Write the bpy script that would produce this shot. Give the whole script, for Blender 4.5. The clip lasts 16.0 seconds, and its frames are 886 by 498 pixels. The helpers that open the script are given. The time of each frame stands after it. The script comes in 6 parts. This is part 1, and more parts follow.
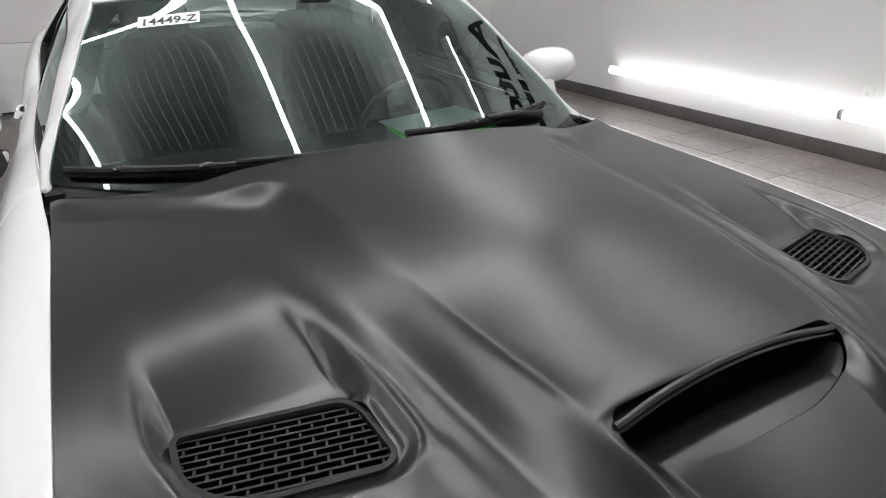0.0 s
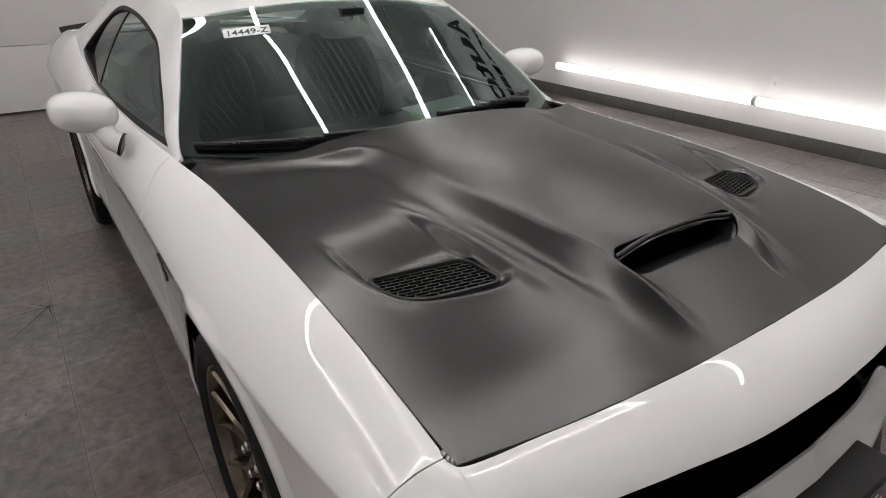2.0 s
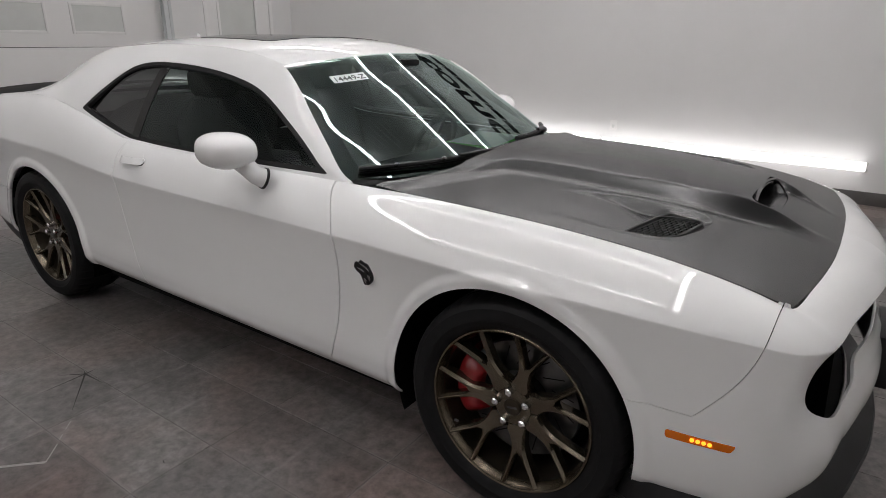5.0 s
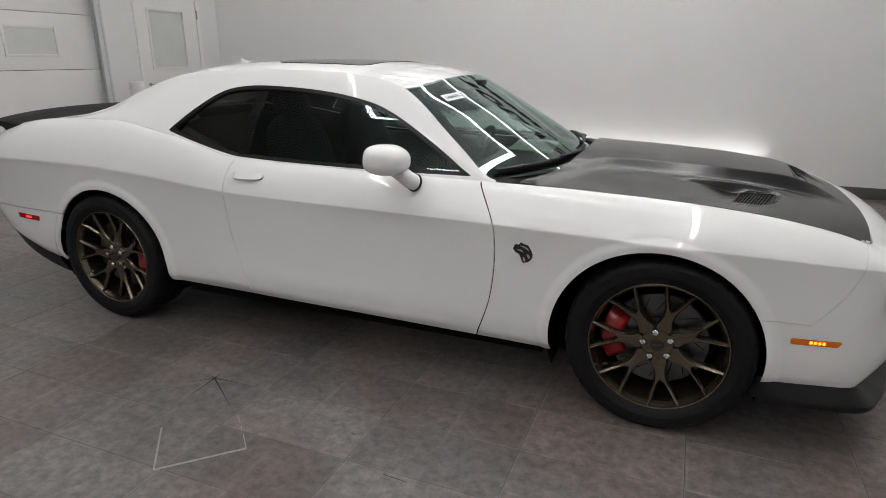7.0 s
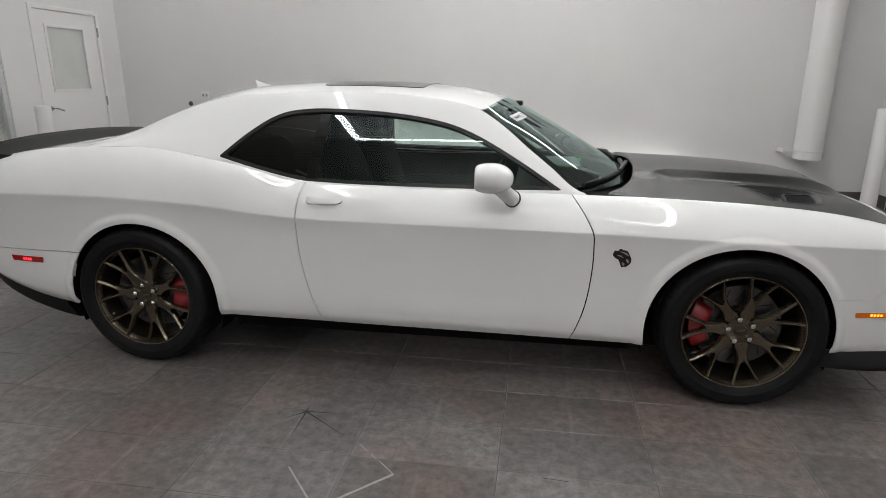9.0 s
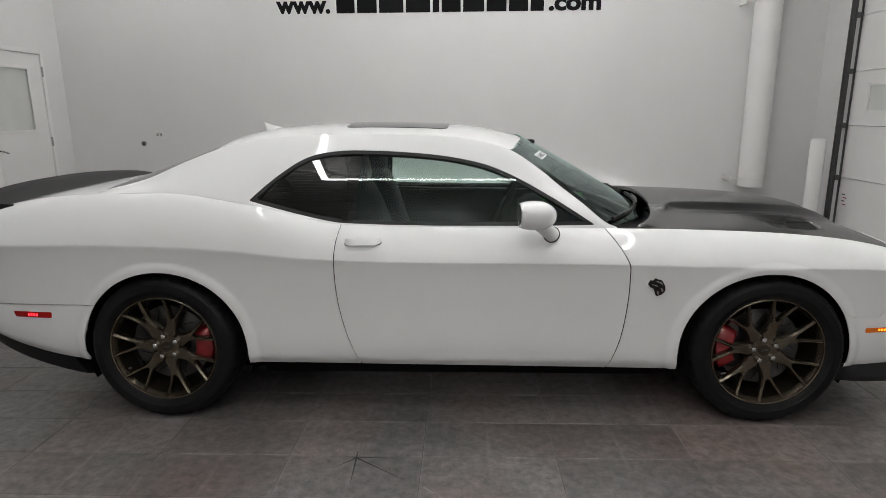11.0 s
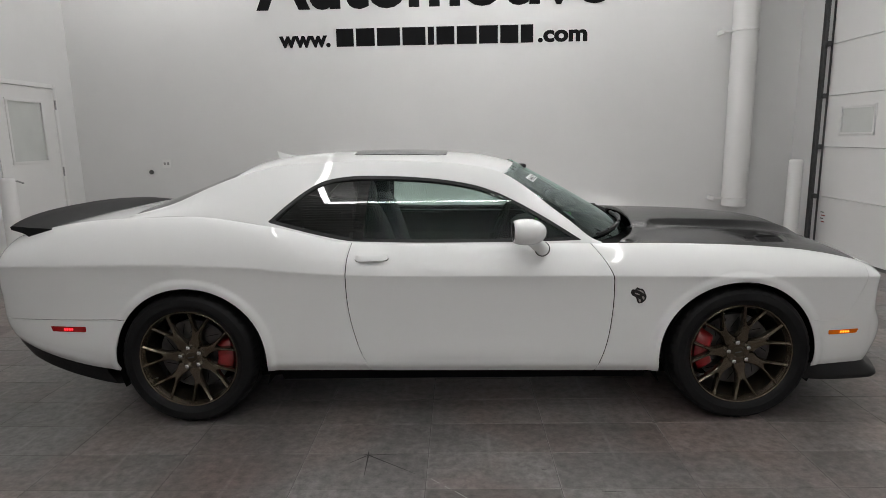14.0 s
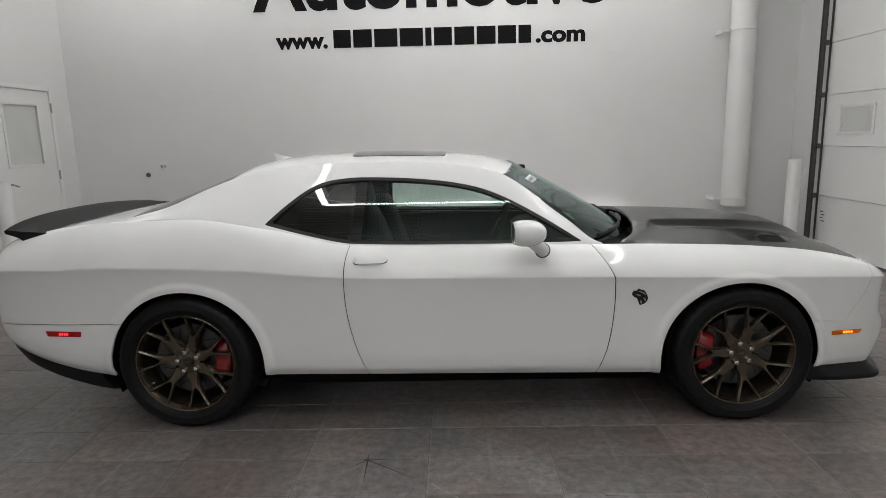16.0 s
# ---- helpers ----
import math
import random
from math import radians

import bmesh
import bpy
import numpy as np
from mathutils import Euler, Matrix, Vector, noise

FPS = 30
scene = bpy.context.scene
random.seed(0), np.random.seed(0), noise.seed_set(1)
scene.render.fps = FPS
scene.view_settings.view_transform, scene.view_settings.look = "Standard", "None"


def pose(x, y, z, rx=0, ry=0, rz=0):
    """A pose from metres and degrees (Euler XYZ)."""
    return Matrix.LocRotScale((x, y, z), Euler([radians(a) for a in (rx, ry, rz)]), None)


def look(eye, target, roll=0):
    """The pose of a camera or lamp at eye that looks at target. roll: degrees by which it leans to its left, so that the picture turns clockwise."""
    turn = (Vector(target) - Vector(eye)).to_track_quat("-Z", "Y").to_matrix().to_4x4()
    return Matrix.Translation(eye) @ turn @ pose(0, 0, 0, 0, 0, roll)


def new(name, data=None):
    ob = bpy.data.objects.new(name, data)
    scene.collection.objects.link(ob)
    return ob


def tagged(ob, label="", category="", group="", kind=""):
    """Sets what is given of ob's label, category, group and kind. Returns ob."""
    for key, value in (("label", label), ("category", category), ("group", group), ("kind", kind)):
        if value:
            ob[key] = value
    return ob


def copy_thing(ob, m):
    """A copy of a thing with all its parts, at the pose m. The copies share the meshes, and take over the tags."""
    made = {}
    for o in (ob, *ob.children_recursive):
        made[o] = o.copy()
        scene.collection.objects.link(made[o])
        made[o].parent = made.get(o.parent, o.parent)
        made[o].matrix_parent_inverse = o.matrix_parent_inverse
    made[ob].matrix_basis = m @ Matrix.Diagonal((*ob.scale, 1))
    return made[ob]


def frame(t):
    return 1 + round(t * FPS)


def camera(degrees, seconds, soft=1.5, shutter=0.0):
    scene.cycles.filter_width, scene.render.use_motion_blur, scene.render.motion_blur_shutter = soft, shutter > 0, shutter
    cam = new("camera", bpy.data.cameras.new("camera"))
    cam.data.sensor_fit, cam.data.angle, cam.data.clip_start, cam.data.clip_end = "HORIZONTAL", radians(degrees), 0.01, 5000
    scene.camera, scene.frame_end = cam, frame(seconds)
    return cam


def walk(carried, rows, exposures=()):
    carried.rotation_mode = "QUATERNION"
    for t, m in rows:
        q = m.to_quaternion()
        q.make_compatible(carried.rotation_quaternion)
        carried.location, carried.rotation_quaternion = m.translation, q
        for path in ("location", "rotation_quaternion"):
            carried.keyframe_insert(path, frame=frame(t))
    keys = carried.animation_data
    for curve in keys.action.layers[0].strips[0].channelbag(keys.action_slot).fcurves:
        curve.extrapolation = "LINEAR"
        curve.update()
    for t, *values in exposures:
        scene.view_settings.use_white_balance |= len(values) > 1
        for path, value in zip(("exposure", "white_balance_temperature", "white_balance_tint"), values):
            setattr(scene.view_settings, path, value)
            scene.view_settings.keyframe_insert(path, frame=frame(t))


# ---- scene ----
cam = camera(72.6, 16.0, 0.7)
PATH = [
    (0, (2.362, -0.64, 1.439), (0.788, 0.248, 0.583), 0.0),
    (0.5, (2.408, -0.667, 1.442), (0.846, 0.24, 0.583), 0.0),
    (1, (2.491, -0.765, 1.473), (0.94, 0.158, 0.611), 0.0),
    (1.5, (2.604, -0.971, 1.509), (1.084, 0.0, 0.644), 0.1),
    (2, (2.721, -1.163, 1.526), (1.243, -0.127, 0.665), 0.1),
    (2.5, (2.837, -1.369, 1.522), (1.386, -0.268, 0.696), 0.2),
    (3, (2.855, -1.599, 1.521), (1.491, -0.388, 0.7), 0.3),
    (3.5, (2.781, -1.783, 1.512), (1.46, -0.509, 0.716), 0.4),
    (4, (2.602, -1.947, 1.479), (1.343, -0.579, 0.744), 0.4),
    (6.5, (1.729, -3.051, 1.445), (0.942, -1.322, 0.822), 0.4),
    (7, (1.536, -3.262, 1.481), (0.817, -1.497, 0.874), 0.1),
    (7.5, (1.269, -3.343, 1.456), (0.652, -1.529, 0.882), 0.2),
    (8, (1.015, -3.445, 1.46), (0.514, -1.591, 0.899), 0.2),
    (8.5, (0.771, -3.603, 1.5), (0.382, -1.72, 0.948), 0.2),
    (9, (0.548, -3.639, 1.493), (0.251, -1.739, 0.945), 0.1),
    (9.5, (0.329, -3.623, 1.509), (0.121, -1.709, 0.967), 0.0),
    (12, (-0.012, -3.898, 1.545), (-0.056, -1.936, 1.16), -0.6),
    (12.5, (-0.028, -4.003, 1.556), (-0.066, -2.039, 1.179), -0.6),
    (13, (-0.031, -4.071, 1.554), (-0.079, -2.106, 1.183), -0.8),
    (13.5, (-0.022, -4.088, 1.549), (-0.079, -2.123, 1.182), -1.0),
    (14, (0.004, -4.029, 1.549), (-0.049, -2.064, 1.182), -1.1),
    (14.5, (0.021, -3.962, 1.533), (-0.022, -1.996, 1.167), -1.1),
    (15, (0.021, -3.964, 1.531), (-0.017, -1.998, 1.166), -1.2),
    (15.5, (0.009, -3.978, 1.536), (-0.031, -2.012, 1.172), -1.3),
    (16, (0.0, -3.995, 1.546), (-0.048, -2.029, 1.183), -1.4),
]
EXPOSURES = [(0.0, 0.43, 6450, 11), (0.5, 0.43, 6500, 12), (1.0, 0.34, 6600, 13), (1.5, 0.14, 6700, 14), (2.0, -0.04, 6700, 14), (2.5, -0.13, 6700, 14),
             (4.0, -0.10, 6600, 14), (6.5, 0.12, 6500, 12), (9.0, 0.25, 6500, 10), (9.7, 0.22, 6500, 10), (12.0, 0.10, 6500, 10), (16.0, 0.08, 6500, 10)]
walk(cam, [(t, look(eye, target, roll)) for t, eye, target, roll in PATH], EXPOSURES)
ZS = 4.25                                   # height of the ceiling strips
STRIP_YS = (-6.5, -4.9, -2.85, 0.0, 2.1, 3.7)     # strips along the car; the -6.5 row is added to brighten its lower side
STRIP_X0, STRIP_X1, STRIP_JOINT = -1.42, 1.97, -0.05

# ---- light ----
CEIL = 4.6                      # ceiling height
WALL_Y, WALL_L, WALL_R, WALL_B = 4.5, -5.35, 4.61, -7.0
world = bpy.data.worlds.new("world")
world.use_nodes = True
world.node_tree.nodes["Background"].inputs[0].default_value = (0.5, 0.5, 0.5, 1)
world.node_tree.nodes["Background"].inputs[1].default_value = 0.02
scene.world = world
STRIP_POWER, TUBE_POWER = 22.0, 4.4
scene.view_settings.exposure = 0.0


# ---- materials ----
def mat(name, color, rough=0.5, metal=0.0, coat=0.0, coat_rough=0.03, spec=0.5, mottle=0.0, scale=6.0, bump=0.0,
        bump_scale=300.0, rough_var=0.0, rand=0.0, world_space=False):
    m = bpy.data.materials.new(name)
    m.use_nodes = True
    nt = m.node_tree
    b = nt.nodes["Principled BSDF"]
    b.inputs["Roughness"].default_value = rough
    b.inputs["Metallic"].default_value = metal
    b.inputs["Coat Weight"].default_value = coat
    b.inputs["Coat Roughness"].default_value = coat_rough
    b.inputs["Specular IOR Level"].default_value = spec
    b.inputs["Base Color"].default_value = (*color, 1)
    tc = nt.nodes.new("ShaderNodeTexCoord")
    place = nt.nodes.new("ShaderNodeNewGeometry").outputs["Position"] if world_space else tc.outputs["Object"]
    if mottle or rough_var:
        n1 = nt.nodes.new("ShaderNodeTexNoise")
        n1.inputs["Scale"].default_value = scale
        n1.inputs["Detail"].default_value = 8
        n1.inputs["Roughness"].default_value = 0.65
        nt.links.new(place, n1.inputs["Vector"])
        if mottle:
            mr = nt.nodes.new("ShaderNodeMapRange")
            mr.inputs[1].default_value, mr.inputs[2].default_value = 0.25, 0.75
            mr.inputs[3].default_value, mr.inputs[4].default_value = 1 - mottle, 1 + mottle
            nt.links.new(n1.outputs["Fac"], mr.inputs[0])
            mx = nt.nodes.new("ShaderNodeVectorMath")
            mx.operation = "SCALE"
            mx.inputs[0].default_value = color
            last = mr.outputs[0]
            if rand:
                oi = nt.nodes.new("ShaderNodeObjectInfo")
                m2 = nt.nodes.new("ShaderNodeMapRange")
                m2.inputs[3].default_value, m2.inputs[4].default_value = 1 - rand, 1 + rand
                gi = nt.nodes.new("ShaderNodeNewGeometry")
                su = nt.nodes.new("ShaderNodeMath")
                fr = nt.nodes.new("ShaderNodeMath")
                fr.operation = "FRACT"
                nt.links.new(oi.outputs["Random"], su.inputs[0])
                nt.links.new(gi.outputs["Random Per Island"], su.inputs[1])
                nt.links.new(su.outputs[0], fr.inputs[0])
                nt.links.new(fr.outputs[0], m2.inputs[0])
                mm = nt.nodes.new("ShaderNodeMath")
                mm.operation = "MULTIPLY"
                nt.links.new(last, mm.inputs[0])
                nt.links.new(m2.outputs[0], mm.inputs[1])
                last = mm.outputs[0]
            nt.links.new(last, mx.inputs[3])
            nt.links.new(mx.outputs[0], b.inputs["Base Color"])
        if rough_var:
            mr = nt.nodes.new("ShaderNodeMapRange")
            mr.inputs[3].default_value, mr.inputs[4].default_value = rough - rough_var, rough + rough_var
            nt.links.new(n1.outputs["Fac"], mr.inputs[0])
            nt.links.new(mr.outputs[0], b.inputs["Roughness"])
    if bump:
        n2 = nt.nodes.new("ShaderNodeTexNoise")
        n2.inputs["Scale"].default_value = bump_scale
        n2.inputs["Detail"].default_value = 4
        nt.links.new(place, n2.inputs["Vector"])
        bp = nt.nodes.new("ShaderNodeBump")
        bp.inputs["Strength"].default_value = bump
        bp.inputs["Distance"].default_value = 0.002
        nt.links.new(n2.outputs["Fac"], bp.inputs["Height"])
        nt.links.new(bp.outputs[0], b.inputs["Normal"])
    return m


def glow(name, color, power):
    m = bpy.data.materials.new(name)
    m.use_nodes = True
    b = m.node_tree.nodes["Principled BSDF"]
    b.inputs["Base Color"].default_value = (*color, 1)
    b.inputs["Emission Color"].default_value = (*color, 1)
    b.inputs["Emission Strength"].default_value = power
    return m


def glass(name, tint, ior=1.5, rough=0.0, sheen=(1, 1, 1)):
    m = bpy.data.materials.new(name)
    m.use_nodes = True
    nt = m.node_tree
    nt.nodes.remove(nt.nodes["Principled BSDF"])
    out = nt.nodes["Material Output"]
    tr = nt.nodes.new("ShaderNodeBsdfTransparent")
    tr.inputs[0].default_value = (*tint, 1)
    gl = nt.nodes.new("ShaderNodeBsdfGlossy")
    gl.inputs["Roughness"].default_value = rough
    gl.inputs[0].default_value = (*sheen, 1)
    fr = nt.nodes.new("ShaderNodeFresnel")
    fr.inputs["IOR"].default_value = ior
    mx = nt.nodes.new("ShaderNodeMixShader")
    nt.links.new(fr.outputs[0], mx.inputs[0])
    nt.links.new(tr.outputs[0], mx.inputs[1])
    nt.links.new(gl.outputs[0], mx.inputs[2])
    nt.links.new(mx.outputs[0], out.inputs[0])
    return m


WHITE = mat("white_paint", (0.82, 0.825, 0.82), 0.7, coat=1.0, coat_rough=0.012, spec=0.1)
SATIN = mat("satin_black_wrap", (0.012, 0.0118, 0.0125), 0.25, spec=0.68, bump=0.02, bump_scale=900)
BLACK = mat("black_plastic", (0.007, 0.007, 0.0075), 0.45, spec=0.35, bump=0.15, bump_scale=700)
GLOSSBLACK = mat("gloss_black_trim", (0.008, 0.008, 0.008), 0.18, coat=0.5)
PIANO = mat("piano_black", (0.006, 0.006, 0.006), 0.02, spec=0.5)
WING = mat("matt_black_spoiler", (0.009, 0.009, 0.0095), 0.6, spec=0.2, bump=0.1, bump_scale=700)
# near-black that puts the shade of gaps and openings into the colour
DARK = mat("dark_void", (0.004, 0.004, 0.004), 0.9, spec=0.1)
RUBBER = mat("tyre_rubber", (0.008, 0.008, 0.0085), 0.6, spec=0.22, mottle=0.25, scale=30, bump=0.2, bump_scale=500)
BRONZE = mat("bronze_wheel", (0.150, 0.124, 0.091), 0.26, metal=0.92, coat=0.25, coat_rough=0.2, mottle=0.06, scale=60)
# bronze darkened to carry the shade inside the barrel; also colours the centre cap
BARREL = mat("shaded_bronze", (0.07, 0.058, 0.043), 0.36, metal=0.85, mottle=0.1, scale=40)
DISC = mat("brake_disc_steel", (0.12, 0.12, 0.12), 0.28, metal=0.9, mottle=0.2, scale=40)
CHROME = mat("chrome", (0.75, 0.75, 0.76), 0.14, metal=1.0)
GUNMETAL = mat("dark_chrome", (0.06, 0.06, 0.065), 0.22, metal=0.8)
RED = mat("red_caliper_paint", (0.27, 0.006, 0.010), 0.3, coat=0.6, coat_rough=0.1)
INTERIOR = mat("black_cabin_trim", (0.007, 0.007, 0.0075), 0.6, spec=0.2, bump=0.3, bump_scale=250, mottle=0.2, scale=20)
SEAT = mat("black_seat_leather", (0.003, 0.003, 0.0035), 0.6, spec=0.05, bump=0.3, bump_scale=200)
HEADLINER = mat("headliner_cloth", (0.03, 0.03, 0.03), 0.9)
WALLPAINT = mat("white_wall_paint", (0.71, 0.708, 0.702), 0.55, mottle=0.025, scale=1.2, bump=0.12, bump_scale=160)
DOORPAINT = mat("white_door_paint", (0.76, 0.755, 0.745), 0.4, mottle=0.02, scale=2, bump=0.05, bump_scale=120)
CEILPAINT = mat("ceiling_metal", (0.46, 0.465, 0.46), 0.5, mottle=0.06, scale=2)
BASEGREY = mat("grey_base_tile", (0.085, 0.08, 0.078), 0.45, mottle=0.2, scale=7)
LETTER = mat("black_letter_vinyl", (0.006, 0.006, 0.0065), 0.8, spec=0.15, mottle=0.1, scale=20)
STEEL = mat("galvanised_steel", (0.33, 0.33, 0.33), 0.42, metal=0.8, mottle=0.25, scale=25)
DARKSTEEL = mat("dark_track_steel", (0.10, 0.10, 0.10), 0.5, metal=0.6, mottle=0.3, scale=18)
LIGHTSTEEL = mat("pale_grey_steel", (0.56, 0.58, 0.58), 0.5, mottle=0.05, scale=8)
PAPER = mat("white_paper", (0.74, 0.78, 0.77), 0.6, mottle=0.03, scale=20)
GREENPAPER = mat("green_paper", (0.10, 0.62, 0.06), 0.6, mottle=0.05, scale=20)
FROST = mat("frosted_glass", (0.60, 0.615, 0.595), 0.35, mottle=0.05, scale=3)
GROUT = mat("grout", (0.13, 0.123, 0.118), 0.85, mottle=0.2, scale=12)
INK = mat("sticker_ink", (0.02, 0.03, 0.03), 0.5)
AMBERLENS = mat("amber_lens", (0.75, 0.17, 0.005), 0.15, coat=0.6)
REDLENS = mat("red_lens", (0.35, 0.006, 0.006), 0.15, coat=0.6)
AMBERGLOW = glow("amber_led", (1.0, 0.33, 0.02), 2.2)
REDGLOW = glow("red_led", (1.0, 0.02, 0.03), 3.0)
LED = glow("led_strip", (1.0, 0.992, 0.985), STRIP_POWER)
TUBE = glow("led_tube", (1.0, 0.99, 0.975), TUBE_POWER)
WINDSHIELD = glass("windshield_glass", (0.47, 0.57, 0.53), 1.85, sheen=(0.84, 1.0, 0.97))
SIDEGLASS = glass("side_glass", (0.70, 0.80, 0.76), 1.58, sheen=(0.88, 1.0, 0.98))
REARGLASS = glass("tinted_glass", (0.09, 0.10, 0.10), 1.72)
SUNROOF = glass("sunroof_glass", (0.05, 0.05, 0.055), 1.5)


def tile_material():
    m = mat("slate_tile", (0.147, 0.138, 0.134), 0.30, mottle=0.30, scale=1.7, rough_var=0.06, rand=0.2, bump=0.12, bump_scale=60, world_space=True)
    nt = m.node_tree
    b = nt.nodes["Principled BSDF"]
    link = b.inputs["Base Color"].links[0]
    geo = nt.nodes.new("ShaderNodeNewGeometry")
    n = nt.nodes.new("ShaderNodeTexNoise")
    n.inputs["Scale"].default_value = 1.1
    n.inputs["Detail"].default_value = 5
    nt.links.new(geo.outputs["Position"], n.inputs["Vector"])
    ramp = nt.nodes.new("ShaderNodeMapRange")
    ramp.inputs[1].default_value, ramp.inputs[2].default_value = 0.42, 0.62
    nt.links.new(n.outputs["Fac"], ramp.inputs[0])
    mix = nt.nodes.new("ShaderNodeMix")
    mix.data_type = "RGBA"
    mix.blend_type = "MULTIPLY"
    mix.inputs["B"].default_value = (1.17, 0.98, 0.92, 1)
    nt.links.new(ramp.outputs[0], mix.inputs["Factor"])
    nt.links.new(link.from_socket, mix.inputs["A"])
    # scuffs and worn streaks
    n2 = nt.nodes.new("ShaderNodeTexNoise")
    n2.inputs["Scale"].default_value, n2.inputs["Detail"].default_value, n2.inputs["Roughness"].default_value = 20.0, 9, 0.70
    n2.inputs["Distortion"].default_value = 0.0
    nt.links.new(geo.outputs["Position"], n2.inputs["Vector"])
    wear = nt.nodes.new("ShaderNodeMapRange")
    wear.inputs[1].default_value, wear.inputs[2].default_value, wear.inputs[3].default_value, wear.inputs[4].default_value = 0.3, 0.7, 0.50, 1.50
    nt.links.new(n2.outputs["Fac"], wear.inputs[0])
    worn = nt.nodes.new("ShaderNodeVectorMath")
    worn.operation = "SCALE"
    nt.links.new(mix.outputs["Result"], worn.inputs[0])
    nt.links.new(wear.outputs[0], worn.inputs[3])
    # pale dust lines along the joints and across the middle of each tile, broken by noise
    sep = nt.nodes.new("ShaderNodeSeparateXYZ")
    nt.links.new(geo.outputs["Position"], sep.inputs[0])
    lines = []
    for axis, start, half in (("X", 0.445, 0.607 / 4), ("Y", -0.955, 0.3117 / 2)):
        sub = nt.nodes.new("ShaderNodeMath")
        sub.operation = "SUBTRACT"
        sub.inputs[1].default_value = start
        nt.links.new(sep.outputs[axis], sub.inputs[0])
        pp_ = nt.nodes.new("ShaderNodeMath")
        pp_.operation = "PINGPONG"
        pp_.inputs[1].default_value = half
        nt.links.new(sub.outputs[0], pp_.inputs[0])
        mr = nt.nodes.new("ShaderNodeMapRange")
        mr.interpolation_type = "SMOOTHSTEP"
        mr.inputs[1].default_value, mr.inputs[2].default_value, mr.inputs[3].default_value, mr.inputs[4].default_value = 0.0, 0.016, 1.0, 0.0
        nt.links.new(pp_.outputs[0], mr.inputs[0])
        lines.append(mr)
    both = nt.nodes.new("ShaderNodeMath")
    both.operation = "MAXIMUM"
    nt.links.new(lines[0].outputs[0], both.inputs[0])
    nt.links.new(lines[1].outputs[0], both.inputs[1])
    n3 = nt.nodes.new("ShaderNodeTexNoise")
    n3.inputs["Scale"].default_value, n3.inputs["Detail"].default_value, n3.inputs["Roughness"].default_value = 3.3, 6, 0.7
    nt.links.new(geo.outputs["Position"], n3.inputs["Vector"])
    patchy = nt.nodes.new("ShaderNodeMapRange")
    patchy.inputs[1].default_value, patchy.inputs[2].default_value, patchy.inputs[3].default_value, patchy.inputs[4].default_value = 0.42, 0.68, 0.0, 0.55
    nt.links.new(n3.outputs["Fac"], patchy.inputs[0])
    amount = nt.nodes.new("ShaderNodeMath")
    amount.operation = "MULTIPLY"
    nt.links.new(both.outputs[0], amount.inputs[0])
    nt.links.new(patchy.outputs[0], amount.inputs[1])
    dust = nt.nodes.new("ShaderNodeMix")
    dust.data_type = "RGBA"
    dust.inputs["B"].default_value = (0.30, 0.285, 0.275, 1)
    nt.links.new(amount.outputs[0], dust.inputs["Factor"])
    nt.links.new(worn.outputs[0], dust.inputs["A"])
    nt.links.new(dust.outputs["Result"], b.inputs["Base Color"])
    return m


TILE = tile_material()


# ---- mesh tools ----
def smooth01(a, b, x):
    t = np.clip((x - a) / (b - a), 0, 1)
    return t * t * (3 - 2 * t)


def curve(xs, ys, even=False):
    """A smooth function through few stations."""
    xs, ys = np.array(xs, float), np.array(ys, float)
    d = np.diff(ys) / np.diff(xs)
    h = np.diff(xs)
    m = np.zeros(len(xs))
    m[0], m[-1] = d[0], d[-1]
    m[1:-1] = (d[:-1] * h[1:] + d[1:] * h[:-1]) / (h[:-1] + h[1:])
    if even:
        # no overshoot at sharp bends
        m[1:-1] = np.where(d[:-1] * d[1:] > 0, 2 * d[:-1] * d[1:] / (d[:-1] + d[1:] + 1e-12), 0)

    def f(x):
        x = np.asarray(x, float)
        i = np.clip(np.searchsorted(xs, x) - 1, 0, len(xs) - 2)
        t = np.clip((x - xs[i]) / h[i], 0, 1)
        a, b = ys[i], ys[i + 1]
        return (a * (1 + 2 * t) * (1 - t) ** 2 + m[i] * h[i] * t * (1 - t) ** 2 + b * t * t * (3 - 2 * t)
                + m[i + 1] * h[i] * t * t * (t - 1))
    return f


def loop_points(pts, n=10, closed=True):
    """A dense rounded outline through the corners given."""
    pts = np.array(pts, float)
    k = len(pts)
    out = []
    for i in range(k if closed else k - 1):
        p = [pts[(i + j) % k] if closed else pts[min(max(i + j, 0), k - 1)] for j in (-1, 0, 1, 2)]
        for t in np.linspace(0, 1, n, endpoint=False):
            out.append(0.5 * (2 * p[1] + (p[2] - p[0]) * t + (2 * p[0] - 5 * p[1] + 4 * p[2] - p[3]) * t * t
                              + (3 * p[1] - p[0] - 3 * p[2] + p[3]) * t ** 3))
    if not closed:
        out.append(pts[-1])
    return np.array(out)


def round_poly(pts, r, n=5):
    """A polygon with rounded corners."""
    pts = np.array(pts, float)
    out = []
    k = len(pts)
    for i in range(k):
        p, a, b = pts[i], pts[i - 1], pts[(i + 1) % k]
        ri = r[i] if isinstance(r, (list, tuple)) else r
        da, db = (a - p), (b - p)
        la, lb = np.linalg.norm(da), np.linalg.norm(db)
        q = min(ri, la * 0.49, lb * 0.49)
        p0, p1 = p + da / la * q, p + db / lb * q
        for t in np.linspace(0, 1, n):
            out.append((1 - t) ** 2 * p0 + 2 * t * (1 - t) * p + t * t * p1)
    return np.array(out)


